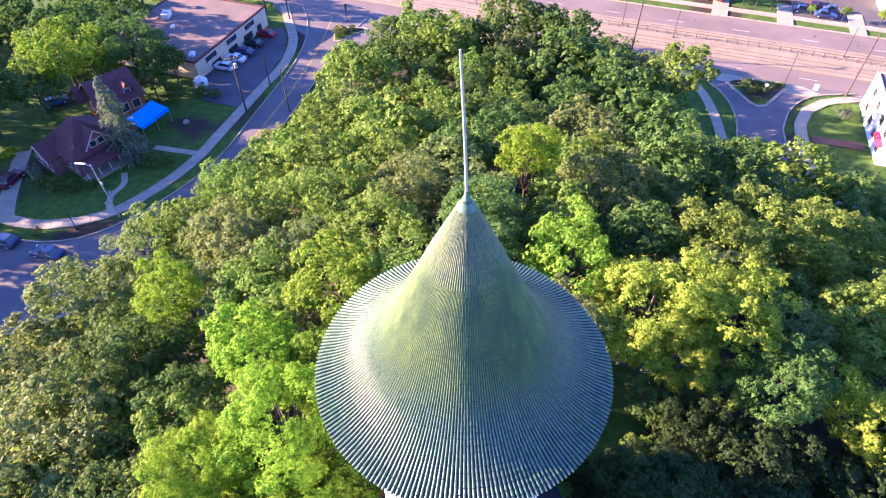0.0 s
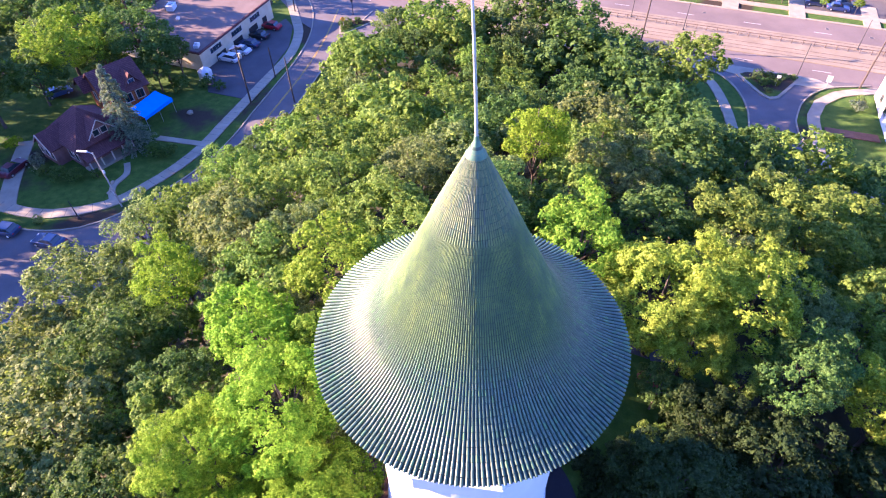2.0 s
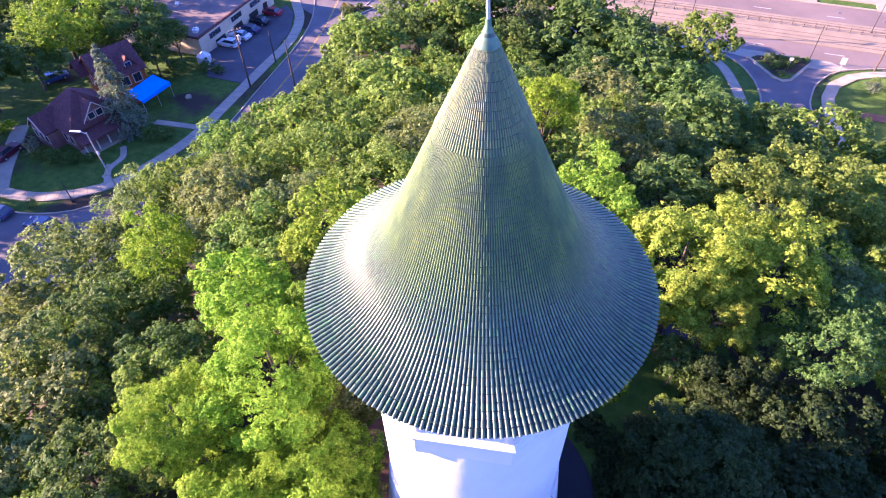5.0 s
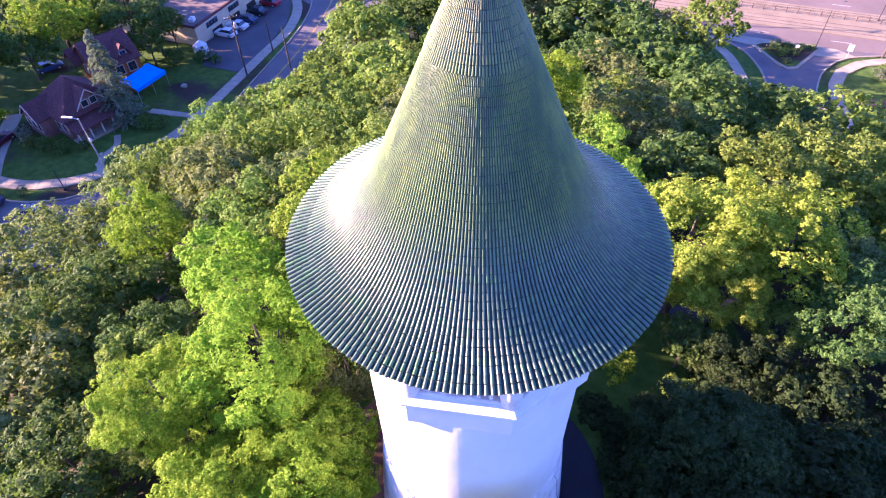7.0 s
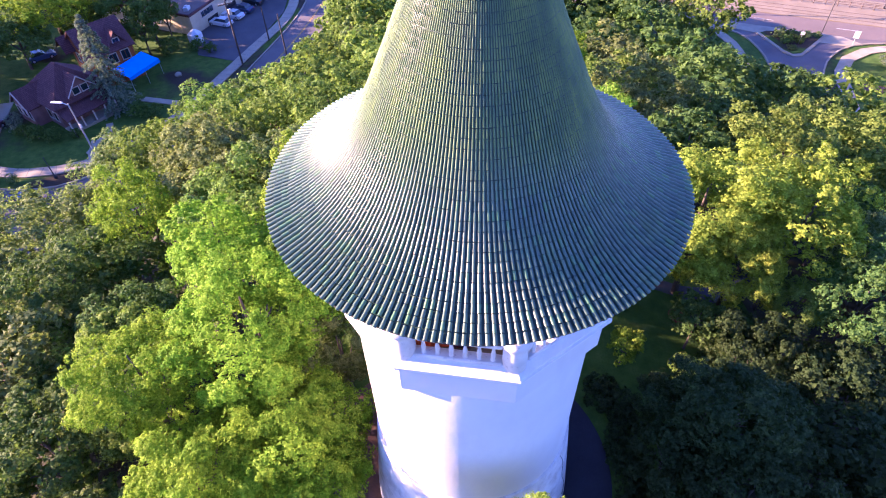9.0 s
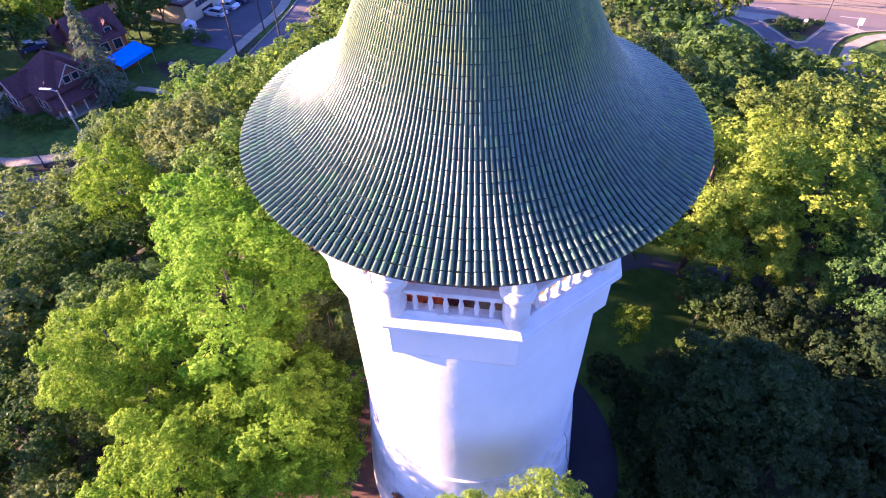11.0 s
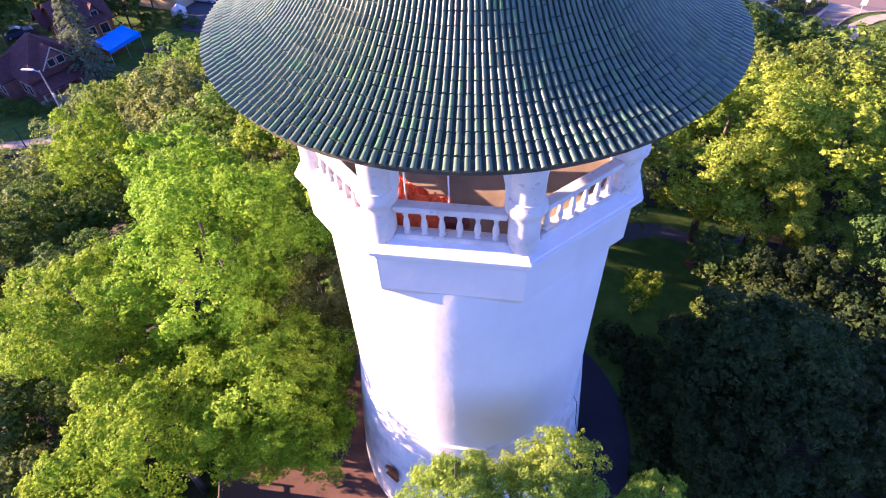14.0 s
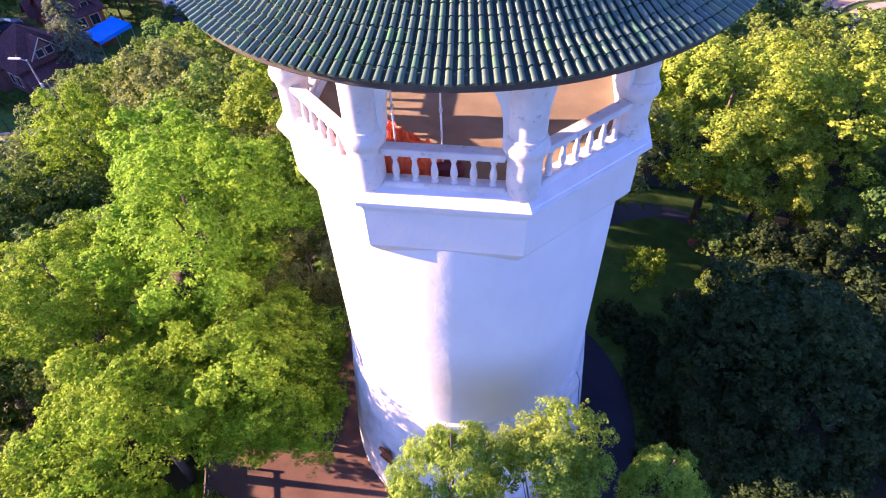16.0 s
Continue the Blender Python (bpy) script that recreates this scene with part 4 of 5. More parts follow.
# tallest western ones: unseen, added to shade houses and street
for sp, x, y, R, H in (("D", -74, 68, 5.0, 12), ("D", -70, 93, 6.0, 13),
                       ("D", -51.5, 82.5, 3.6, 9.5), ("D", -75, 56, 4.6, 12), ("D", -92, 70, 7, 18), ("D", -84, 60, 6, 18), ("D", -49.5, 84.0, 2.6, 8), ("D", -70, 75, 4.2, 9), ("D", -62, 83, 4, 8.5), ("D", -52, 79.5, 2.8, 7), ("D", -82, 38, 7, 15), ("D", -80, 31, 7, 14.5),
                       ("D", -66, 104, 5.5, 12), ("D", -79, 47, 5, 16), ("D", -88, 84, 6, 9.5), ("D", -84, 98, 6, 11), ("D", -98, 96, 7, 11), ("D", -92, 112, 6, 11), ("D", -106, 76, 7, 12), ("B", -76, 112, 5, 10)):
    tree(sp, x, y, R, H, "far", group=HOOD, where="beside the houses")
# last two: unseen, added to shade the street
for sp, x, y, R, H in (("B", -41, 118, 3.4, 8), ("B", -52, 124, 4, 9), ("D", -95, 118, 7, 13), ("B", -70, 122, 5, 10), ("D", -110, 60, 8, 16), ("D", -104, 44, 7, 14)):
    tree(sp, x, y, R, H, "far", group=HOOD, where="beside the houses")
for u, v, R, H in ((18.3, 134.9, 1.4, 4.8), (24.4, 136.0, 1.8, 5.4), (21.2, 136.6, 1.5, 4.6), (32.1, 134.4, 0.8, 2.9), (38.7, 134.9, 0.95, 3.3), (46, 135.0, 1.1, 3.6), (11, 137, 2.6, 6.5), (0, 137, 2.4, 6.0)):
    x, y = hw(u, v)
    tree("G", x, y, R, H, "far", street(x, y), 1.0, "street trees along the avenue", "on the verge")


def spruce(x, y, H, R):
    """A conifer: whorls of drooping branches clad in needle sprays."""
    g = np.random.default_rng(3)
    t = thing("spruce_tree", "tall blue-grey spruce standing beside the brown house", "tree", HOOD, (x, y, terrain(x, y)))
    part("trunk", Shape().tube([(0, 0, -0.3), (0, 0, H * 0.5), (0, 0, H * 0.97)], [0.28, 0.17, 0.03], 8), BARK, t)
    pts, nor = [], []
    for k in range(26):
        z = H * (0.07 + 0.91 * k / 25)
        r = R * (1 - z / H) ** 0.68 + 0.12
        for i in range(11):
            a = g.uniform(0, 6.283)
            rl = r * g.uniform(0.75, 1.15)
            s = np.sqrt(g.uniform(0.05, 1, 56))
            side = g.normal(0, 0.16, 56) * rl * (1.1 - s)
            p = np.stack([rl * s * np.cos(a) - side * np.sin(a), rl * s * np.sin(a) + side * np.cos(a), z - 0.32 * rl * s ** 1.5 + g.normal(0, 0.07, 56)], 1)
            pts.append(p)
            nor.append(np.tile([0.5 * np.cos(a), 0.5 * np.sin(a), 0.8], (56, 1)) + g.normal(0, 0.4, (56, 3)))
    p, n = np.concatenate(pts), np.concatenate(nor)
    n /= np.linalg.norm(n, axis=1, keepdims=True)
    a = np.cross(n, g.normal(0, 1, n.shape))
    a /= np.linalg.norm(a, axis=1, keepdims=True)
    b = np.cross(n, a)
    q = np.stack([p - a * 0.17, p - b * 0.07, p + a * 0.17, p + b * 0.07], 1).reshape(-1, 3)
    me = bpy.data.meshes.new("crown")
    me.from_pydata(q.tolist(), [], [(4 * i, 4 * i + 1, 4 * i + 2, 4 * i + 3) for i in range(len(p))])
    me.materials.append(LEAF["S"])
    part("crown", me, None, t)


spruce(-50.3, 62.4, 14.4, 3.5)


def shrub(x, y, R, species, label, z=None):
    t = thing("shrub", label, "shrub", "garden shrubs", (x, y, terrain(x, y) if z is None else z))
    g = random.Random(int(x * 10))
    part("stems", Shape().tube([(0, 0, -0.1), (0.05, 0.02, R * 0.8)], [0.06, 0.02], 5).tube([(0, 0, 0), (-0.3 * R, 0.1, R * 0.7)], [0.04, 0.015], 5), BARK, t)
    c = part("foliage", crown_of("shrub", g.randrange(9), species), None, t)
    c.matrix_basis = pose(0, 0, R * 0.55, 0, 0, g.uniform(0, 360)) @ Matrix.Diagonal((R, R, R * 0.8, 1))


for x, y, R, sp, lab in ((-63.2, 57.4, 1.5, "S", "round grey-leaved shrub before the brown house"), (-58.5, 54.5, 1.6, "D", "dark green shrub before the brown house"), (-55.8, 54.2, 1.4, "D", "dark green shrub before the brown house"),
                         (-61, 55.4, 1.2, "D", "dark green shrub before the brown house"), (-53.2, 54.8, 1.0, "D", "dark green shrub before the brown house"), (-46.5, 60.5, 1.6, "D", "dark shrub beside the garden path"),
                         (-44.3, 60.2, 1.5, "D", "dark shrub beside the garden path"), (-56.8, 44.6, 0.8, "O", "small brownish shrub on the verge"), (-44.6, 81.6, 1.5, "D", "dark shrub beside the car park"),
                         (-42.2, 80.6, 1.2, "D", "dark shrub beside the car park"), (-69.5, 62.5, 1.4, "L", "pale green palm-like shrub beside the house"), (-49.0, 80.5, 2.0, "D", "dark shrub beside the car park"),
                         (54.0, 84.2, 1.3, "O", "low shrub on the traffic island"), (56.2, 84.0, 1.1, "D", "low shrub on the traffic island"), (58.4, 83.6, 1.0, "O", "low shrub on the traffic island"), (54.2, 81.6, 1.2, "D", "low shrub on the traffic island"),
                         (56.4, 81.6, 1.1, "D", "low shrub on the traffic island"), (54.2, 79.0, 0.8, "O", "low shrub on the traffic island"), (60.4, 83.8, 0.8, "O", "low shrub on the traffic island"),
                         (66.8, 73.2, 1.4, "S", "grey-green shrub beside the white building"), (68.0, 75.0, 1.1, "O", "grey-green shrub beside the white building"), (-23.6, 106.6, 1.0, "D", "low shrub at the street corner"), (-22.6, 107.8, 1.0, "O", "low shrub at the street corner"), (-20.6, 108.0, 1.0, "D", "low shrub at the street corner"), (-23.2, 104.6, 0.8, "D", "low shrub at the street corner"), (-22.2, 106.0, 0.9, "D", "low shrub at the street corner"),
                         (6.2, 97.4, 1.3, "G", "fresh green shrub beside the avenue"), (20, 93.5, 1.4, "B", "green shrub beside the avenue"), (27, 92.2, 1.5, "G", "fresh green shrub beside the avenue")):
    shrub(x, y, R, sp, lab)
_u = random.Random(14)
# shrubs added as blockers of low sun on paving and grass
for x, y, r in ((-11.4, 4.6, 1.5), (-12.6, 2.6, 1.7), (-11.6, 0.8, 1.5), (-13.2, -0.4, 1.6), (-14.6, -5.2, 1.5), (-12.8, 6.8, 1.6), (-14.8, 1.8, 1.7), (-7.0, 7.6, 1.2), (-8.2, 6.4, 1.3), (-6.6, 9.2, 1.2)):
    shrub(x, y, r, "D", "leafy green undergrowth added to shade the ground below the trees")
# undergrowth added over the bright lawn strip, shade put into its leaf colour
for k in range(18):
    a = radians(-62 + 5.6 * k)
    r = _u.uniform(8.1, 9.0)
    shrub(r * math.cos(a), r * math.sin(a), _u.uniform(0.8, 1.3), "E", "low undergrowth added beside the drive, leaf colour darkened for shade")

# ---- houses ----


def window(parent, m, w, h, panes=2):
    """A framed window at the pose m; its face looks along -y."""
    f = part("window", Shape().box((0, -0.03, h / 2 + 0.06), (w + 0.24, 0.10, 0.12)).box((0, -0.03, -h / 2 - 0.06), (w + 0.30, 0.16, 0.12)).box((-w / 2 - 0.06, -0.03, 0), (0.12, 0.10, h)).box((w / 2 + 0.06, -0.03, 0), (0.12, 0.10, h)), TRIM, parent)
    f.matrix_basis = m
    for i in range(panes):
        part("pane", Shape().box((-w / 2 + w * (i + 0.5) / panes, 0.0, 0), (w / panes - 0.06, 0.04, h)), GLASS, f, "dark glass pane")
    return f


def gable_roof(x0, x1, y0, y1, eave, ridge, over=0.45, thick=0.16):
    """A gable roof slab with its ridge along x."""
    ym = (y0 + y1) / 2
    k = (ridge - eave) / ((y1 - y0) / 2)
    s = Shape()
    sec = [(y0 - over, eave - k * over), (ym, ridge), (y1 + over, eave - k * over)]
    for x in (x0 - over, x1 + over):
        s.v += [(x, y, z) for y, z in sec] + [(x, y, z + thick) for y, z in sec]
    s.f = [(0, 1, 7, 6), (1, 2, 8, 7), (4, 3, 9, 10), (5, 4, 10, 11), (0, 3, 4, 1), (1, 4, 5, 2), (7, 10, 9, 6), (8, 11, 10, 7), (3, 0, 6, 9), (2, 5, 11, 8)]
    return s


def hip_roof(hx, hy, eave, top, ridge, over=0.6):
    s = Shape()
    a, b = hx + over, hy + over
    s.v = [(-a, -b, eave), (a, -b, eave), (a, b, eave), (-a, b, eave), (-ridge, 0, top), (ridge, 0, top), (-a, -b, eave - 0.18), (a, -b, eave - 0.18), (a, b, eave - 0.18), (-a, b, eave - 0.18)]
    s.f = [(0, 1, 5, 4), (1, 2, 5), (2, 3, 4, 5), (3, 0, 4), (6, 7, 1, 0), (7, 8, 2, 1), (8, 9, 3, 2), (9, 6, 0, 3), (9, 8, 7, 6)]
    return s


def gable_wall(half, z0, z1, y, t=0.2):
    s = Shape()
    s.v = [(-half, y, z0), (half, y, z0), (0, y, z1), (-half, y + t, z0), (half, y + t, z0), (0, y + t, z1)]
    s.f = [(0, 1, 2), (5, 4, 3), (0, 3, 4, 1), (1, 4, 5, 2), (2, 5, 3, 0)]
    return s


h1 = thing("house", "brown-roofed wooden house with a gabled dormer and porch", "house", "houses", (-56.9, 62.6, street(-58, 62)), -35)
h1.scale = (0.80, 0.80, 0.90)
part("wall", Shape().box((0, 0, 1.9), (10.4, 10.0, 4.2)), HOUSE_WALL, h1, "reddish brown clapboard wall")
part("roof", hip_roof(5.2, 5.0, 3.9, 8.2, 0.5), ROOF_BROWN, h1, "brown shingled hip roof")
part("dormer", gable_wall(2.3, 4.5, 6.9, -0.2), HOUSE_WALL, h1).matrix_basis = pose(4.9, 0.3, 0, 0, 0, 90)
part("dormer_cheek", Shape().box((3.4, 0.3, 4.5), (3.0, 4.2, 1.0)), HOUSE_WALL, h1)
dr = gable_roof(0.4, 5.1, -2.3, 2.3, 4.9, 7.1, 0.40)
dr.v = [(x, y + 0.3, z) for x, y, z in dr.v]
part("dormer_roof", dr, ROOF_BROWN, h1)
for sy in (-1, 1):
    part("bargeboard", Shape().tube([(5.56, 0.3 + sy * 2.75, 4.55), (5.56, 0.3, 7.22)], 0.10, 4), TRIM, h1, "cream bargeboard")
for y in (-0.5, 1.1):
    window(h1, pose(5.12, y, 5.0, 0, 0, 90), 1.1, 1.0, 1)
for y in (-3.6, -1.8, 0.4, 2.2, 3.8):
    window(h1, pose(5.22, y, 2.0, 0, 0, 90), 1.0, 1.5, 2)
for x in (1.6, 3.6):
    window(h1, pose(x, -5.02, 2.0), 1.1, 1.5, 2)
pr = Shape()
pr.v = [(7.9, -5.2, 2.5), (7.9, 4.2, 2.5), (5.0, 4.2, 3.5), (5.0, -5.2, 3.5), (7.9, -5.2, 2.35), (7.9, 4.2, 2.35), (5.0, 4.2, 3.35), (5.0, -5.2, 3.35)]
pr.f = [(0, 1, 2, 3), (7, 6, 5, 4), (4, 5, 1, 0), (5, 6, 2, 1), (6, 7, 3, 2), (7, 4, 0, 3)]
part("porch_roof", pr, ROOF_BROWN, h1, "brown shingled porch roof")
for y in (-4.9, -2.6, -0.4, 1.8, 3.9):
    part("porch_post", Shape().box((7.6, y, 1.25), (0.22, 0.22, 2.4), 0, 0.03), TRIM, h1)
part("porch_floor", Shape().box((6.55, -0.5, 0.25), (2.7, 9.4, 0.5)), CONCRETE, h1)
part("wing_wall", Shape().box((-2.2, -6.2, 1.7), (5.2, 2.5, 3.6)), HOUSE_WALL, h1)
part("wing_gable", gable_wall(2.6, 3.5, 5.6, -7.4), HOUSE_WALL, h1).location.x = -2.2
wg = gable_roof(-7.5, -3.0, -2.6, 2.6, 3.5, 5.7, 0.35)
wg.v = [(-2.2 - y, x, z) for x, y, z in wg.v]
part("wing_roof", wg, ROOF_BROWN, h1)
for sx in (-1, 1):
    part("bargeboard", Shape().tube([(-2.2 + sx * 3.0, -7.98, 3.2), (-2.2, -7.98, 5.82)], 0.10, 4), TRIM, h1, "cream bargeboard")
for x in (-4.0, -2.2, -0.4):
    window(h1, pose(x, -7.47, 2.1), 1.1, 1.4, 2)
for y in (-2.4, 0.2, 2.6):
    window(h1, pose(-5.22, y, 2.0, 0, 0, -90), 1.0, 1.5, 2)

h2 = thing("house", "orange brick house with a brown roof and porch", "house", "houses", (-56.4, 75.8, street(-56, 76)), 46)
part("wall", Shape().box((-0.9, 0, 2.3), (6.8, 7.8, 4.8)), BRICK_WALL, h2, "orange brick wall")
part("roof", gable_roof(-4.3, 2.5, -3.9, 3.9, 4.6, 7.6), ROOF_BROWN, h2, "brown shingled gable roof")
g2 = gable_wall(3.9, 4.6, 7.5, 0, 0.25)
part("gable", g2, BRICK_WALL, h2).matrix_basis = pose(-4.3, 0, 0, 0, 0, -90)
part("gable", gable_wall(3.9, 4.6, 7.5, 0, 0.25), HOUSE_WALL, h2).matrix_basis = pose(2.5, 0, 0, 0, 0, 90)
cr = gable_roof(-2.4, 2.4, -1.8, 1.8, 5.0, 6.9, 0.3)
cr.v = [(0.6 - y * 0.7, -1.2 + x, z) for x, y, z in cr.v]
part("dormer_roof", cr, ROOF_BROWN, h2)
part("dormer", gable_wall(1.2, 4.5, 6.7, -3.3), HOUSE_WALL, h2).location.x = 0.6
window(h2, pose(0.6, -3.34, 5.35), 0.9, 0.8, 2)
wing = gable_roof(-2.2, 2.2, -1.7, 1.7, 4.2, 5.9, 0.3)
wing.v = [(-3.4 + x, 3.2 + y, z) for x, y, z in wing.v]
part("wing_roof", wing, ROOF_BROWN, h2)
for y in (-1.6, 1.2):
    window(h2, pose(-4.32, y, 3.0, 0, 0, -90), 1.0, 1.4, 2)
for x in (-2.9, -0.9, 1.1):
    window(h2, pose(x, -3.92, 3.2), 1.2, 1.4, 2)
part("porch", Shape().box((-0.6, -5.1, 0.7), (5.4, 2.5, 1.4), 0, 0.05), BRICK_WALL, h2, "orange brick porch")

# blue canopy on poles beside the brick house
cn = thing("canopy_tent", "bright blue tarpaulin canopy over the porch", "canopy", "", (-50.1, 70.6, street(-50.1, 70.6)), -24)
tp = Shape()
nx, ny = 8, 10
for j in range(ny + 1):
    for i in range(nx + 1):
        x, y = -1.7 + 3.4 * i / nx, -3.1 + 6.2 * j / ny
        tp.v.append((x, y, 3.25 - 0.55 * (i / nx) + 0.07 * math.sin(5.5 * j / ny * 2) * math.sin(3.1 * i / nx) - 0.10 * math.sin(math.pi * j / ny)))
tp.f = [(j * (nx + 1) + i, j * (nx + 1) + i + 1, (j + 1) * (nx + 1) + i + 1, (j + 1) * (nx + 1) + i) for j in range(ny) for i in range(nx)]
_k = len(tp.v)
tp.v += [(x, y, z - 0.03) for x, y, z in tp.v]
tp.f += [tuple(reversed([i + _k for i in f])) for f in list(tp.f)]
part("sheet", tp, TARP, cn, "bright blue sheet", 60)
vl = Shape()
vl.v = [(1.7, -3.1, 2.68), (1.7, 3.1, 2.68), (1.75, 3.1, 2.1), (1.75, -3.1, 2.2), (1.66, -3.1, 2.68), (1.66, 3.1, 2.68), (1.71, 3.1, 2.1), (1.71, -3.1, 2.2)]
vl.f = [(0, 1, 2, 3), (7, 6, 5, 4), (3, 2, 6, 7), (0, 3, 7, 4), (2, 1, 5, 6)]
part("valance", vl, TARP, cn)
for x, y in ((-1.6, -3), (1.6, -3), (-1.6, 3), (1.6, 3), (1.6, 0)):
    part("pole", Shape().tube([(x, y, 0), (x, y, 2.7 - 0.16 * x)], 0.04, 6), STEEL, cn)

# flat-roofed building by the car park
WX, WY = Vector((0.343, 0.939)), Vector((-0.939, 0.343))
ab = thing("commercial_building", "beige flat-roofed building with a pinkish gravel roof", "building", "", (-46.9, 87.2, street(-47, 88) - 0.3), math.degrees(math.atan2(0.939, 0.343)))
part("wall", Shape().box((12, 11, 1.75), (24, 22, 3.9), 0, 0.03), BEIGE, ab, "beige rendered wall")
part("roof", Shape().box((12, 11, 3.72), (23.4, 21.4, 0.2)), FLATROOF, ab, "pinkish gravel roof with darker stains")
for c, s in (((12, 0.1, 3.80), (24.3, 0.35, 0.4)), ((12, 21.9, 3.80), (24.3, 0.35, 0.4)), ((0.1, 11, 3.80), (0.35, 22.0, 0.4)), ((23.9, 11, 3.80), (0.35, 22.0, 0.4))):
    part("parapet", Shape().box(c, s, 0, 0.03), ROOF_BROWN, ab, "brown parapet edge")
for x in (4.6, 11.4, 17.8):
    window(ab, pose(x, 0, 2.75), 3.4, 1.0, 4)
# flat dark panels on the wall paint the shade of recessed openings
for x in (5.6, 11.2, 16.6, 20.8):
    o = part("opening", Shape().box((x, -0.02, 0.85), (2.9 if x < 20 else 1.4, 0.12, 1.2)), DARK_FILL, ab, "flat dark panel standing in for a shaded opening")
for x, y, s in ((13.5, 16.5, 1.5), (10.2, 12.4, 0.6), (2.0, 1.9, 0.9)):
    u = part("roof_unit", Shape().box((x, y, 3.82 + s * 0.35), (s * 1.5, s, s * 0.7), 20, 0.05), METAL_WHITE, ab, "white roof ventilation unit")
    part("fan_cowl", Shape().lathe([(s * 0.3, 0), (s * 0.32, 0.18), (s * 0.1, 0.24)], 12, (x, y, 3.82 + s * 0.7)), STEEL, u)

# white building beside the side street
wbld = thing("shop_building", "white painted building with a red awning", "building", "", (65.6, 60.0, street(66, 60) - 0.3), math.degrees(math.atan2(17.2, 6.0)))
part("wall", Shape().box((9.1, -7.5, 2.9), (18.2, 15, 6.2), 0, 0.03), WHITEWALL, wbld, "white painted wall")
part("roof", Shape().box((9.1, -7.5, 6.02), (17.6, 14.4, 0.1)), FLATROOF, wbld)
for c, s in (((9.1, -0.12, 6.1), (18.4, 0.35, 0.35)), ((18.08, -7.5, 6.1), (0.35, 15, 0.35)), ((0.12, -7.5, 6.1), (0.35, 15, 0.35))):
    part("parapet", Shape().box(c, s, 0, 0.03), TRIM, wbld)
for x in (2.5, 6.5, 10.5, 14.5):
    for z in (1.7, 4.4):
        f = window(wbld, pose(x, 0, z, 0, 0, 180), 1.5, 1.3, 2)
aw = Shape()
aw.v = [(1, 0, 3.2), (5, 0, 3.2), (5, 0.7, 2.8), (1, 0.7, 2.8), (1, 0.7, 2.6), (5, 0.7, 2.6), (5, 0, 3.1), (1, 0, 3.1)]
aw.f = [(0, 1, 2, 3), (3, 2, 5, 4), (4, 5, 6, 7), (1, 6, 5, 2), (0, 3, 4, 7), (0, 7, 6, 1)]
part("awning", aw, RED, wbld, "red fabric awning")

# house corner beyond the avenue
fx, fy = hw(53, 149)
fh = thing("house", "pale grey house beyond the avenue", "house", "houses", (fx, fy, street(fx, fy)), -21)
part("wall", Shape().box((0, 0, 2.4), (12, 10, 4.8)), WHITEWALL, fh)
part("roof", gable_roof(-6, 6, -5, 5, 4.7, 7.6), ROOF_BROWN, fh)
for x in (-3.6, 0, 3.6):
    window(fh, pose(x, -5.02, 3.2), 1.2, 1.3, 2)
for u, v in ((-6, 149), (16, 150), (38, 156)):
    bx, by = hw(u, v)
    b = thing("house", "brown-roofed house beyond the avenue", "house", "houses", (bx, by, street(bx, by)), -21)
    part("wall", Shape().box((0, 0, 2.4), (11, 9, 4.8)), HOUSE_WALL, b)
    part("roof", gable_roof(-5.5, 5.5, -4.5, 4.5, 4.7, 7.6), ROOF_BROWN, b)
    for x in (-3.2, 0, 3.2):
        window(b, pose(x, -4.52, 3.0), 1.2, 1.3, 2)

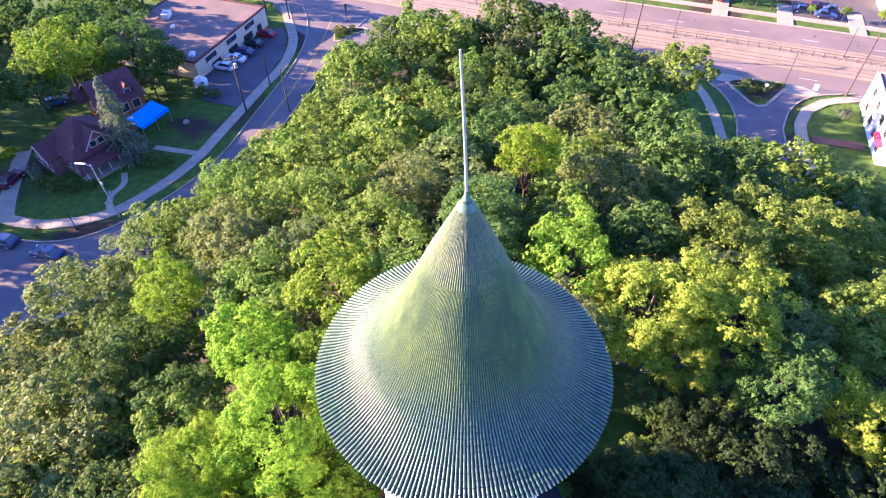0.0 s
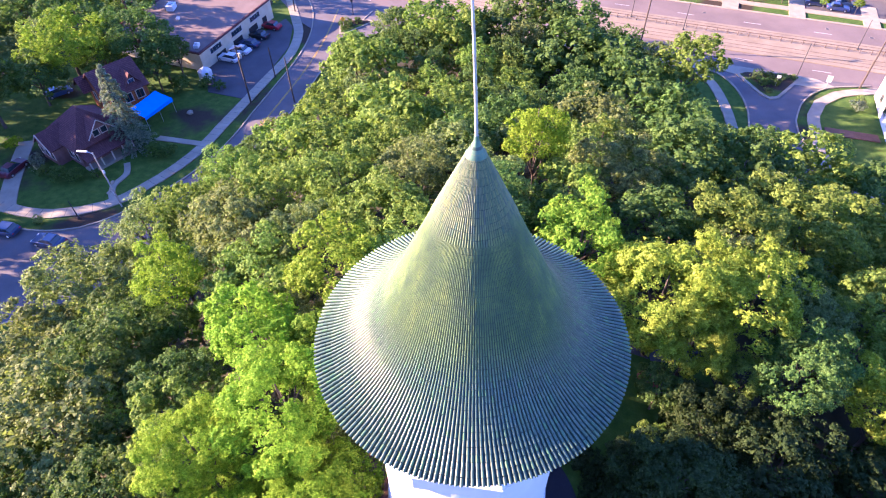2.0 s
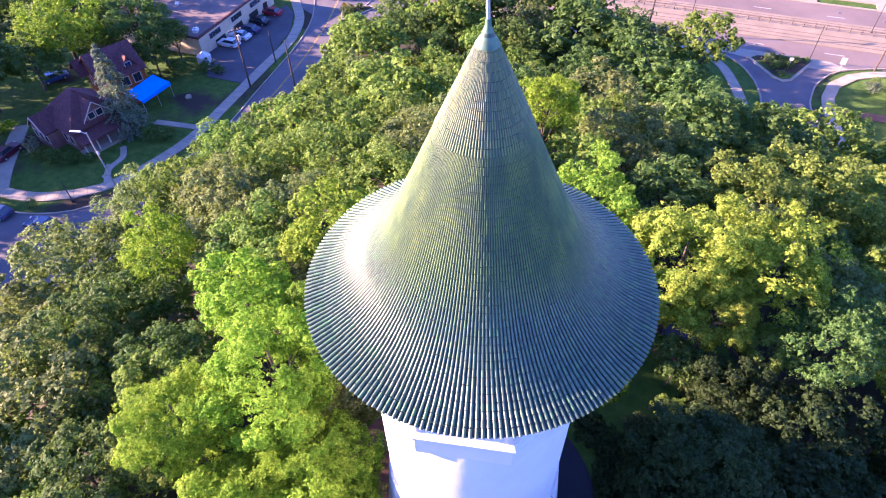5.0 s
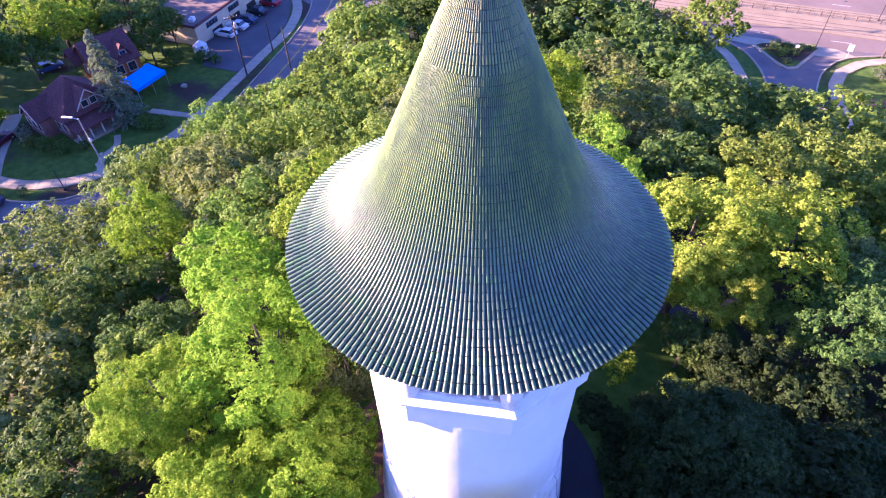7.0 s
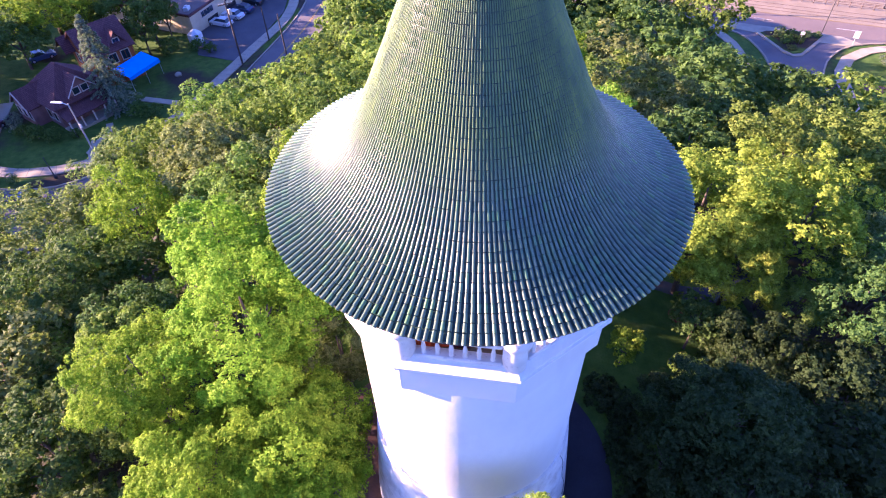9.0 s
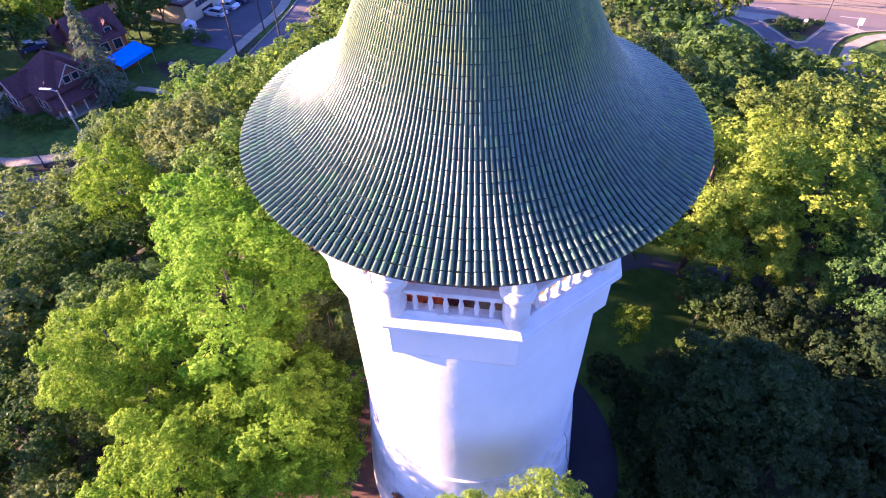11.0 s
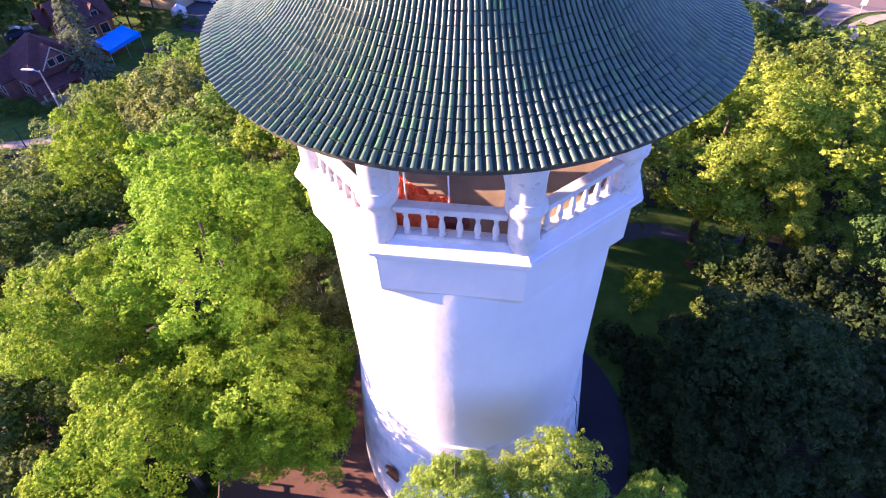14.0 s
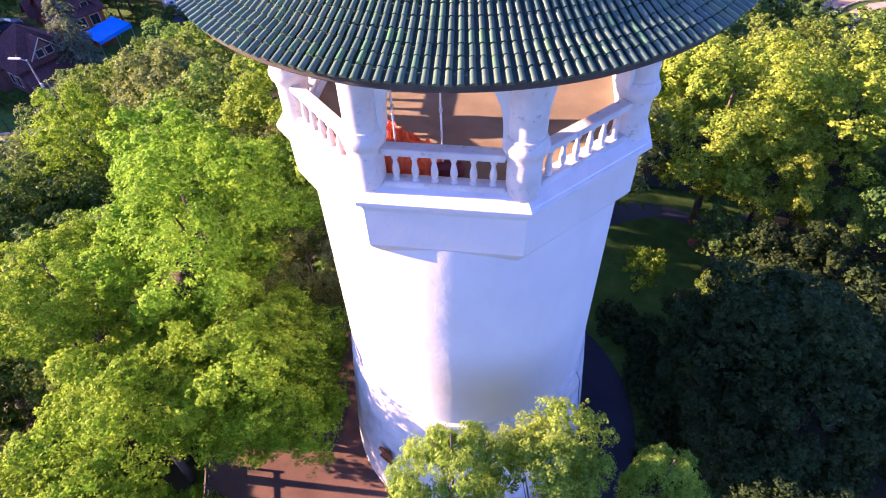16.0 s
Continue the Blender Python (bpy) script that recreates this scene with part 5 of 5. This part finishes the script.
# ---- cars ----


def car(x, y, turn, paint, label, wagon=False):
    """A parked car, 4.5 m long; its nose points along its own x."""
    t = thing("car", label, "car", "parked cars", (x, y, street(x, y) + 0.08), turn)
    L, W = 2.25, 0.9
    side = [(-L, 0.35), (-L + 0.05, 0.78), (-L + 0.35, 0.92), (0.75, 0.95), (L - 0.35, 0.80), (L - 0.02, 0.60), (L, 0.32), (L - 0.3, 0.24), (-L + 0.3, 0.24)]
    s = Shape()
    for yy, k in ((-W, 0.0), (-W + 0.08, 0.06), (W - 0.08, 0.06), (W, 0.0)):
        s.v += [(px * (1 if k else 0.97), yy, pz + k * 0.5) for px, pz in side]
    n = len(side)
    for j in range(3):
        s.f += [(j * n + i, j * n + (i + 1) % n, (j + 1) * n + (i + 1) % n, (j + 1) * n + i) for i in range(n)]
    s.f += [tuple(range(n)), tuple(range(4 * n - 1, 3 * n - 1, -1))]
    body = part("body", s, CAR_PAINT[paint], t)
    rear = -2.0 if wagon else -1.55
    cab = [(rear, 0.93), (rear + 0.35, 1.42), (0.05, 1.46), (0.95, 0.94)]
    g = Shape()
    for yy, k in ((-0.80, 0), (-0.62, 1), (0.62, 1), (0.80, 0)):
        g.v += [(px, yy * (0.92 if pz > 1 else 1), pz) for px, pz in cab]
    for j in range(3):
        g.f += [(j * 4 + i, j * 4 + (i + 1) % 4, (j + 1) * 4 + (i + 1) % 4, (j + 1) * 4 + i) for i in range(4)]
    g.f += [(0, 1, 2, 3), (15, 14, 13, 12)]
    part("glasshouse", g, GLASS, t, "dark glass")
    part("roof_panel", Shape().box(((rear + 0.42) / 2 + 0.02, 0, 1.46), (0.0 - rear - 0.30, 1.24, 0.05), 0, 0.02), CAR_PAINT[paint], t)
    for sx in (-1.35, 1.4):
        for sy in (-1, 1):
            w = Shape()
            w.tube([(sx, sy * 0.72, 0.32), (sx, sy * 0.93, 0.32)], 0.32, 14)
            wo = part("wheel", w, RUBBER, t, "black tyre")
            part("rim", Shape().tube([(sx, sy * 0.90, 0.32), (sx, sy * 0.945, 0.32)], 0.19, 10), STEEL, wo, "silver rim")
    for sy in (-1, 1):
        part("headlight", Shape().box((L - 0.10, sy * 0.62, 0.66), (0.16, 0.34, 0.12), 0, 0.03), LENS, t)
        part("tail_light", Shape().box((-L + 0.06, sy * 0.66, 0.74), (0.10, 0.28, 0.14), 0, 0.03), RED, t)
    return t


A0 = math.degrees(math.atan2(-0.343, 0.939)) + 180
for x, y, c, lab, wg in ((-43.4, 91.4, "white", "white estate car parked beside the beige building", True), (-42.1, 94.6, "white", "white car parked beside the beige building", False), (-41.0, 97.4, "navy", "dark blue car parked beside the beige building", False),
                         (-40.0, 101.2, "black", "black car parked beside the beige building", False), (-38.4, 105.6, "red", "bright red car parked beside the beige building", False)):
    car(x, y, A0, c, lab, wg)
car(-66.2, 56.2, 75, "maroon", "dark red car parked on the driveway")
car(-60.5, 42.6, 168, "navy", "dark blue car parked at the kerb", True)
car(-53.2, 40.3, 165, "navy", "dark blue car standing in the street")
car(-70.0, 78.5, 40, "blue", "dark blue car parked under trees")
for u, v, c, a in ((31.2, 137.4, "navy", 0), (35.4, 136.0, "blue", 0), (37.4, 139.6, "grey", 0), (33.4, 142.0, "maroon", 90), (14, 138.5, "maroon", 70)):
    x, y = hw(u, v)
    car(x, y, a - 21, c, "%s car parked beyond the avenue" % {"navy": "dark blue", "blue": "blue", "grey": "silver grey", "maroon": "dark red", "black": "black"}[c])

# ---- poles, lamps, signs ----


def utility_pole(x, y, H, label, material, lean=(0, 0), arms=True, r=0.16, base=None):
    t = thing("utility_pole", label, "pole", "utility poles", (x, y, street(x, y) if base is None else base))
    part("pole", Shape().tube([(0, 0, -0.4), (lean[0] * 0.5, lean[1] * 0.5, H * 0.5), (lean[0], lean[1], H)], [r, r * 0.85, r * 0.65], 10), material, t)
    if arms:
        part("crossarm", Shape().box((lean[0], lean[1], H - 0.5), (2.2, 0.14, 0.16), 30, 0.02), WOODPOLE, t)
        for k in (-0.95, -0.45, 0.45, 0.95):
            part("insulator", Shape().lathe([(0.05, 0), (0.07, 0.06), (0.03, 0.18)], 8, (lean[0] + k * math.cos(radians(30)), lean[1] + k * math.sin(radians(30)), H - 0.42)), LENS, t)
    return t


p1 = utility_pole(-47.0, 48.1, 9.3, "tall grey street pole with a white lamp arm", GREYPOLE, (-0.1, 0.0), False, 0.13)
part("lamp_arm", Shape().tube([(-0.1, 0, 9.1), (-0.9, 0.15, 9.35), (-1.7, 0.2, 9.4)], 0.05, 6), STEEL, p1)
part("lamp_head", Shape().box((-1.5, 0.2, 9.38), (1.5, 0.34, 0.16), -7, 0.06), METAL_WHITE, p1, "white cobra lamp head")
part("junction_box", Shape().box((0.12, -0.1, 6.2), (0.25, 0.25, 0.5), 0, 0.04), METAL_WHITE, p1)
p2 = utility_pole(-35.6, 76.0, 10.5, "wooden utility pole with a crossarm and transformer", WOODPOLE, (0, 0), True, 0.16)
part("transformer", Shape().lathe([(0.22, 8.4), (0.26, 8.5), (0.26, 9.2), (0.2, 9.3)], 12, (0.42, -0.1, 0)), STEEL, p2)
utility_pole(-33.2, 84.8, 6.0, "plain dark wooden pole beside the footway", WOODPOLE, (0, 0), False, 0.13)
utility_pole(-28.0, 75.8, 8.5, "plain dark wooden pole beside the street", WOODPOLE, (0, 0), False, 0.13)
utility_pole(35.6, 95.9, 12.5, "tall dark wooden pole beside the avenue", WOODPOLE, (0.2, 0), True, 0.17)
utility_pole(70.6, 80.2, 12.0, "tall weathered leaning pole beside the avenue", WOODPOLE, (0.5, 0.3), False, 0.16)
utility_pole(-35.0, 114.0, 9.0, "dark pole at the street corner", DARKMETAL, (0, 0), False, 0.14)


def street_lamp(x, y, H, label, head=True):
    t = thing("street_lamp", label, "street lamp", "street lamps", (x, y, street(x, y) + 0.1))
    part("base", Shape().lathe([(0.2, -0.2), (0.2, 0.25), (0.1, 0.4)], 10), DARKMETAL, t)
    part("post", Shape().tube([(0, 0, 0), (0, 0, H)], [0.08, 0.05], 8), DARKMETAL, t)
    if head:
        part("lantern", Shape().lathe([(0.05, 0), (0.17, 0.08), (0.2, 0.4), (0.06, 0.52)], 10, (0, 0, H - 0.05)), LENS, t)


street_lamp(-51.8, 45.4, 3.2, "small black post lamp on the verge", False)
for u, v in ((26.5, 99.8),):
    x, y = hw(u, v)
    street_lamp(x, y, 7.0, "dark slim lamp post beside the avenue", False)
for u, v in ((-48, 117.6), (-5.3, 116.6), (5.6, 113.9), (37.8, 116.8), (49, 113.9), (81, 117.6)):
    x, y = hw(u, v)
    street_lamp(x, y, 6.0, "dark slim tram-line post in the median", False)
tl = thing("traffic_light", "dark traffic light on a post at the corner", "traffic light", "", (-22.1, 112.2, street(-22.1, 112.2)))
part("post", Shape().tube([(0, 0, 0), (0, 0, 4.2)], 0.08, 8), DARKMETAL, tl)
hd = part("head", Shape().box((0, -0.2, 3.6), (0.45, 0.35, 1.2), 0, 0.05), DARKMETAL, tl)
for k, z in enumerate((3.98, 3.6, 3.22)):
    part("lens", Shape().tube([(0, -0.37, z), (0, -0.40, z)], 0.13, 10), DARK_FILL, hd)
ys = thing("warning_sign", "yellow diamond warning sign on a post", "sign", "", (-23.2, 105.2, street(-23, 105)))
part("post", Shape().tube([(0, 0, 0), (0, 0, 2.2)], 0.035, 6), STEEL, ys)
dm = part("plate", Shape().box((0, 0, 0), (0.75, 0.04, 0.75)), YELLOW, ys, "yellow diamond plate")
dm.matrix_basis = pose(0, -0.05, 2.2, 0, 45, 0)
for x, y, lab in ((64.6, 80.2, "white rectangular sign on a post by the side street"), (56.2, 81.0, "small white sign on the traffic island")):
    sg = thing("sign", lab, "sign", "signs", (x, y, street(x, y)))
    part("post", Shape().tube([(0, 0, 0), (0, 0, 2.4)], 0.04, 6), STEEL, sg)
    part("plate", Shape().box((0, -0.06, 2.1), (0.85, 0.05, 1.2) if x > 60 else (0.6, 0.05, 0.5), -20, 0.0), METAL_WHITE, sg, "blank white plate")

# fence along the tram line
fence = thing("tram_fence", "low brown metal fence along the tram tracks", "fence", "", (0, 0, 0))
rails = Shape()
for z in (0.62, 1.12):
    pts = [hw(u, 115.2) for u in range(-60, 131, 5)]
    rails.tube([(x, y, street(x, y) + z) for x, y in pts], 0.045, 4)
part("rail", rails, RAILSTEEL, fence)
post_mesh = Shape().box((0, 0, 0.6), (0.10, 0.10, 1.2)).mesh("post", RAILSTEEL)
for u in range(-40, 121, 2):
    x, y = hw(u, 115.2)
    o = part("post", post_mesh, None, fence)
    o.location = (x, y, street(x, y))

# white garden tent, boulder, shed
tent = thing("garden_tent", "small white pop-up tent beside the car park", "tent", "", (-45.6, 84.2, street(-45, 84)), 20)
part("canopy", Shape().lathe([(1.25, 1.6), (1.22, 1.75), (0.6, 2.15), (0.05, 2.5)], 6), METAL_WHITE, tent)
part("skirt", Shape().lathe([(1.2, 0.2), (1.24, 1.65)], 6, caps=False), METAL_WHITE, tent)
for k in range(6):
    part("leg", Shape().tube([(1.2 * math.cos(k * 1.047), 1.2 * math.sin(k * 1.047), 0), (1.2 * math.cos(k * 1.047), 1.2 * math.sin(k * 1.047), 1.65)], 0.03, 5), STEEL, tent)
for x, y, r, lab in ((-45.0, 72.4, 0.55, "pale grey boulder on the lawn"), (-49.9, 51.0, 0.35, "pale stone beside the garden path"), (-50.4, 53.4, 0.35, "pale stone beside the garden path")):
    g = np.random.default_rng(int(-x * 10))
    bm = bmesh.new()
    bmesh.ops.create_icosphere(bm, subdivisions=2, radius=r)
    for v in bm.verts:
        v.co *= 1 + 0.25 * noise.noise(v.co * 2.2 + Vector((x, y, 0)))
        v.co.z *= 0.7
    me = bpy.data.meshes.new("boulder")
    bm.to_mesh(me)
    bm.free()
    me.materials.append(CONCRETE)
    o = new("boulder", me)
    o.location = (x, y, street(x, y) + r * 0.3)
    tagged(o, lab, "boulder", "boulders")

# manhole covers in the avenue
for u, v in ((18, 104.4), (33, 125.0), (41, 123.6), (52, 106.0), (60, 125.4), (66, 104.2), (9, 124.5), (73, 107.0)):
    x, y = hw(u, v)
    mh = thing("manhole_cover", "round dark iron manhole cover in the avenue", "manhole cover", "manhole covers", (x, y, street(x, y) + 0.05))
    part("frame", Shape().lathe([(0.46, -0.05), (0.46, 0.012), (0.38, 0.012)], 16), CONCRETE, mh)
    part("lid", Shape().lathe([(0.37, -0.05), (0.37, 0.016), (0.05, 0.02), (0.0, 0.02)], 16), DARKMETAL, mh)

# ---- in and on the tower ----
net = thing("safety_netting", "crumpled orange safety netting heaped on the deck", "netting", "", (0, 0, 16.56))
ns = Shape()
nu, nv = 56, 22
for j in range(nv + 1):
    for i in range(nu + 1):
        u, v = i / nu, j / nv
        x, y = -2.15 + 1.6 * u, -3.50 + 1.15 * v
        p = Vector((x * 2.2, y * 2.2, 0))
        edge = min(1, 5 * min(u, 1 - u, v, 1 - v))
        hgt = edge * (0.18 + 0.95 * (1 - u) ** 1.3 + 0.28 * noise.noise(p) + 0.20 * noise.noise(p * 3.1) + 0.13 * noise.noise(p * 7))
        ns.v.append((x + 0.06 * noise.noise(p * 4), y + 0.06 * noise.noise(p * 4 + Vector((3, 1, 2))), max(0.0, hgt) + 0.01))
ns.f = [(j * (nu + 1) + i, j * (nu + 1) + i + 1, (j + 1) * (nu + 1) + i + 1, (j + 1) * (nu + 1) + i) for j in range(nv) for i in range(nu)]
part("netting_sheet", ns, NETTING, net, "bright orange plastic mesh")
part("dark_sheet", Shape().box((-0.45, -3.45, 0.18), (0.62, 0.30, 0.34), -8, 0.08), PLUM, net, "folded dark red sheet")
for x, y in ((-1.62, -3.20), (-0.62, -3.40)):
    pp = thing("steel_prop", "slim white steel pole standing on the deck", "pole", "steel props", (x, y, 16.56))
    part("tube", Shape().tube([(0, 0, 0), (0, 0, 3.85)], 0.022, 8), METAL_WHITE, pp)
    part("foot_plate", Shape().box((0, 0, 0.015), (0.14, 0.14, 0.03)), STEEL, pp)
    part("clamp", Shape().lathe([(0.035, 1.6), (0.04, 1.64), (0.035, 1.70)], 8), STEEL, pp)
_h = math.atan2(-3.61, -3.16)
hatch = part("hatch", Shape().box((0, 0, 0), (0.50, 0.12, 0.50), 0, 0.02).box((0, -0.05, 0.28), (0.62, 0.12, 0.06)).box((0, -0.05, -0.28), (0.62, 0.14, 0.06)), BRICK_WALL, tower, "small rust-red shuttered opening")
hatch.matrix_basis = pose(4.80 * math.cos(_h), 4.80 * math.sin(_h), 3.34, 0, 0, math.degrees(_h) + 90)
cb = []
for k in range(9):
    a = radians(-32) + 0.02 * math.sin(k * 1.3)
    cb.append((4.5 * math.cos(a) + 0.0, 4.5 * math.sin(a), 6.7 - 0.4 * k))
for k in range(len(cb)):
    x, y, z = cb[k]
    r = float(np.interp(z, [2.2, 4.3, 5.9, 6.5, 6.8], [4.98, 4.80, 4.56, 4.44, 4.32])) + 0.03
    s = r / math.hypot(x, y)
    cb[k] = (x * s, y * s, z)
part("cable", Shape().tube(cb, 0.014, 5), DARKMETAL, tower, "dark cable hanging down the base")

# railing at the edge of the paving
railing = thing("railing", "dark timber railing at the edge of the paving", "railing", "", (0, 0, 0))
ra = [(-10.3, -6.4), (-10.7, -4.2), (-11.1, -2.3)]
for z in (0.45, 0.9):
    part("rail", Shape().tube([(x, y, 0.0 + z) for x, y in ra], 0.05, 5), WOODPOLE, railing)
for k in range(7):
    a = k / 6 * 2
    i = min(int(a), 1)
    x, y = ra[i][0] + (ra[i + 1][0] - ra[i][0]) * (a - i), ra[i][1] + (ra[i + 1][1] - ra[i][1]) * (a - i)
    part("post", Shape().box((x, y, 0.45), (0.1, 0.1, 1.1), 0, 0.01), WOODPOLE, railing)

# ---- roof tiles ----

def tile_points(r0, z0, r1, z1, half, lift, taper):
    """One barrel tile in the plane of its column (x sideways, then radius and height); its wider lower end rides over the row below."""
    slope = Vector((r1 - r0, z1 - z0)).normalized()
    nr, nz = -slope.y, slope.x
    if nr < 0:
        nr, nz = -nr, -nz
    arc = [math.pi * i / 5 for i in range(6)]
    verts = []
    for (r, z, k, up) in ((r0, z0, 1.0, lift), (r1, z1, taper * (r1 / r0 if r0 > 0.4 else 0.85), 0.0)):
        for a in arc:
            h = 0.95 * half * k * math.sin(a) + up * math.sin(a)
            verts.append((-half * k * math.cos(a), r + nr * h, z + nz * h))
    verts += verts[:6]
    faces = [(i, i + 1, 7 + i, 6 + i) for i in range(5)] + [(17, 16, 15, 14, 13, 12)]
    return verts, faces


rows_n = math.ceil((cap_d - 0.04) / ROW)
joined = Shape()
_t = random.Random(9)
single = []
for j in range(rows_n):
    d0 = j * ROW + 0.007
    r0, z0 = on_roof(max(d0, 0)) if j else (EAVE_R + 0.03, EAVE_Z - 0.02)
    r1, z1 = on_roof(d0 + ROW - 0.014)
    cols = COLS if z0 < 26.66 else COLS // 2
    half = math.pi * r0 / cols * (0.66 if cols == COLS else 0.78)
    v, f = tile_points(r0, z0, r1, z1, half, 0.20 * half, 0.93)
    run = Vector((r1 - r0, z1 - z0)).normalized()
    near = None
    for i in range(cols):
        a = 2 * math.pi * (i + (0.5 if cols < COLS else 0)) / cols
        if j < 7 and abs((math.degrees(a) - 262 + 180) % 360 - 180) < 35.0:
            if near is None:
                s = Shape().add([(x, -r, z) for x, r, z in v], f)
                near = s.mesh("tile", TILE_ONE)
                near.polygons.foreach_set("use_smooth", [True] * 5 + [False])
            single.append((near, a))
            continue
        ca, sa = math.cos(a), math.sin(a)
        jx, jz, js = _t.uniform(-0.002, 0.002), _t.uniform(-0.003, 0.003), _t.uniform(-0.009, 0.009)
        jr, jz = jz + js * run.x, jz + js * run.y
        joined.add([((r + jr) * ca - (x + jx) * sa, (r + jr) * sa + (x + jx) * ca, z + jz) for x, r, z in v], f)
jm = bpy.data.meshes.new("tiles")
jm.from_pydata(joined.v, [], joined.f)
jm.materials.append(TILE)
jm.polygons.foreach_set("use_smooth", [len(p) == 4 for p in joined.f])
tagged(part("tiles", jm, None, roof, "barrel tiles, dark green glaze with lichen"), kind="stuff")
for me, a in single:
    o = part("tile", me, None, roof)
    o.matrix_basis = pose(_t.uniform(-0.003, 0.003), 0, _t.uniform(-0.001, 0.003), _t.uniform(-0.04, 0.04), 0, math.degrees(a) + 90 + _t.uniform(-0.04, 0.04))
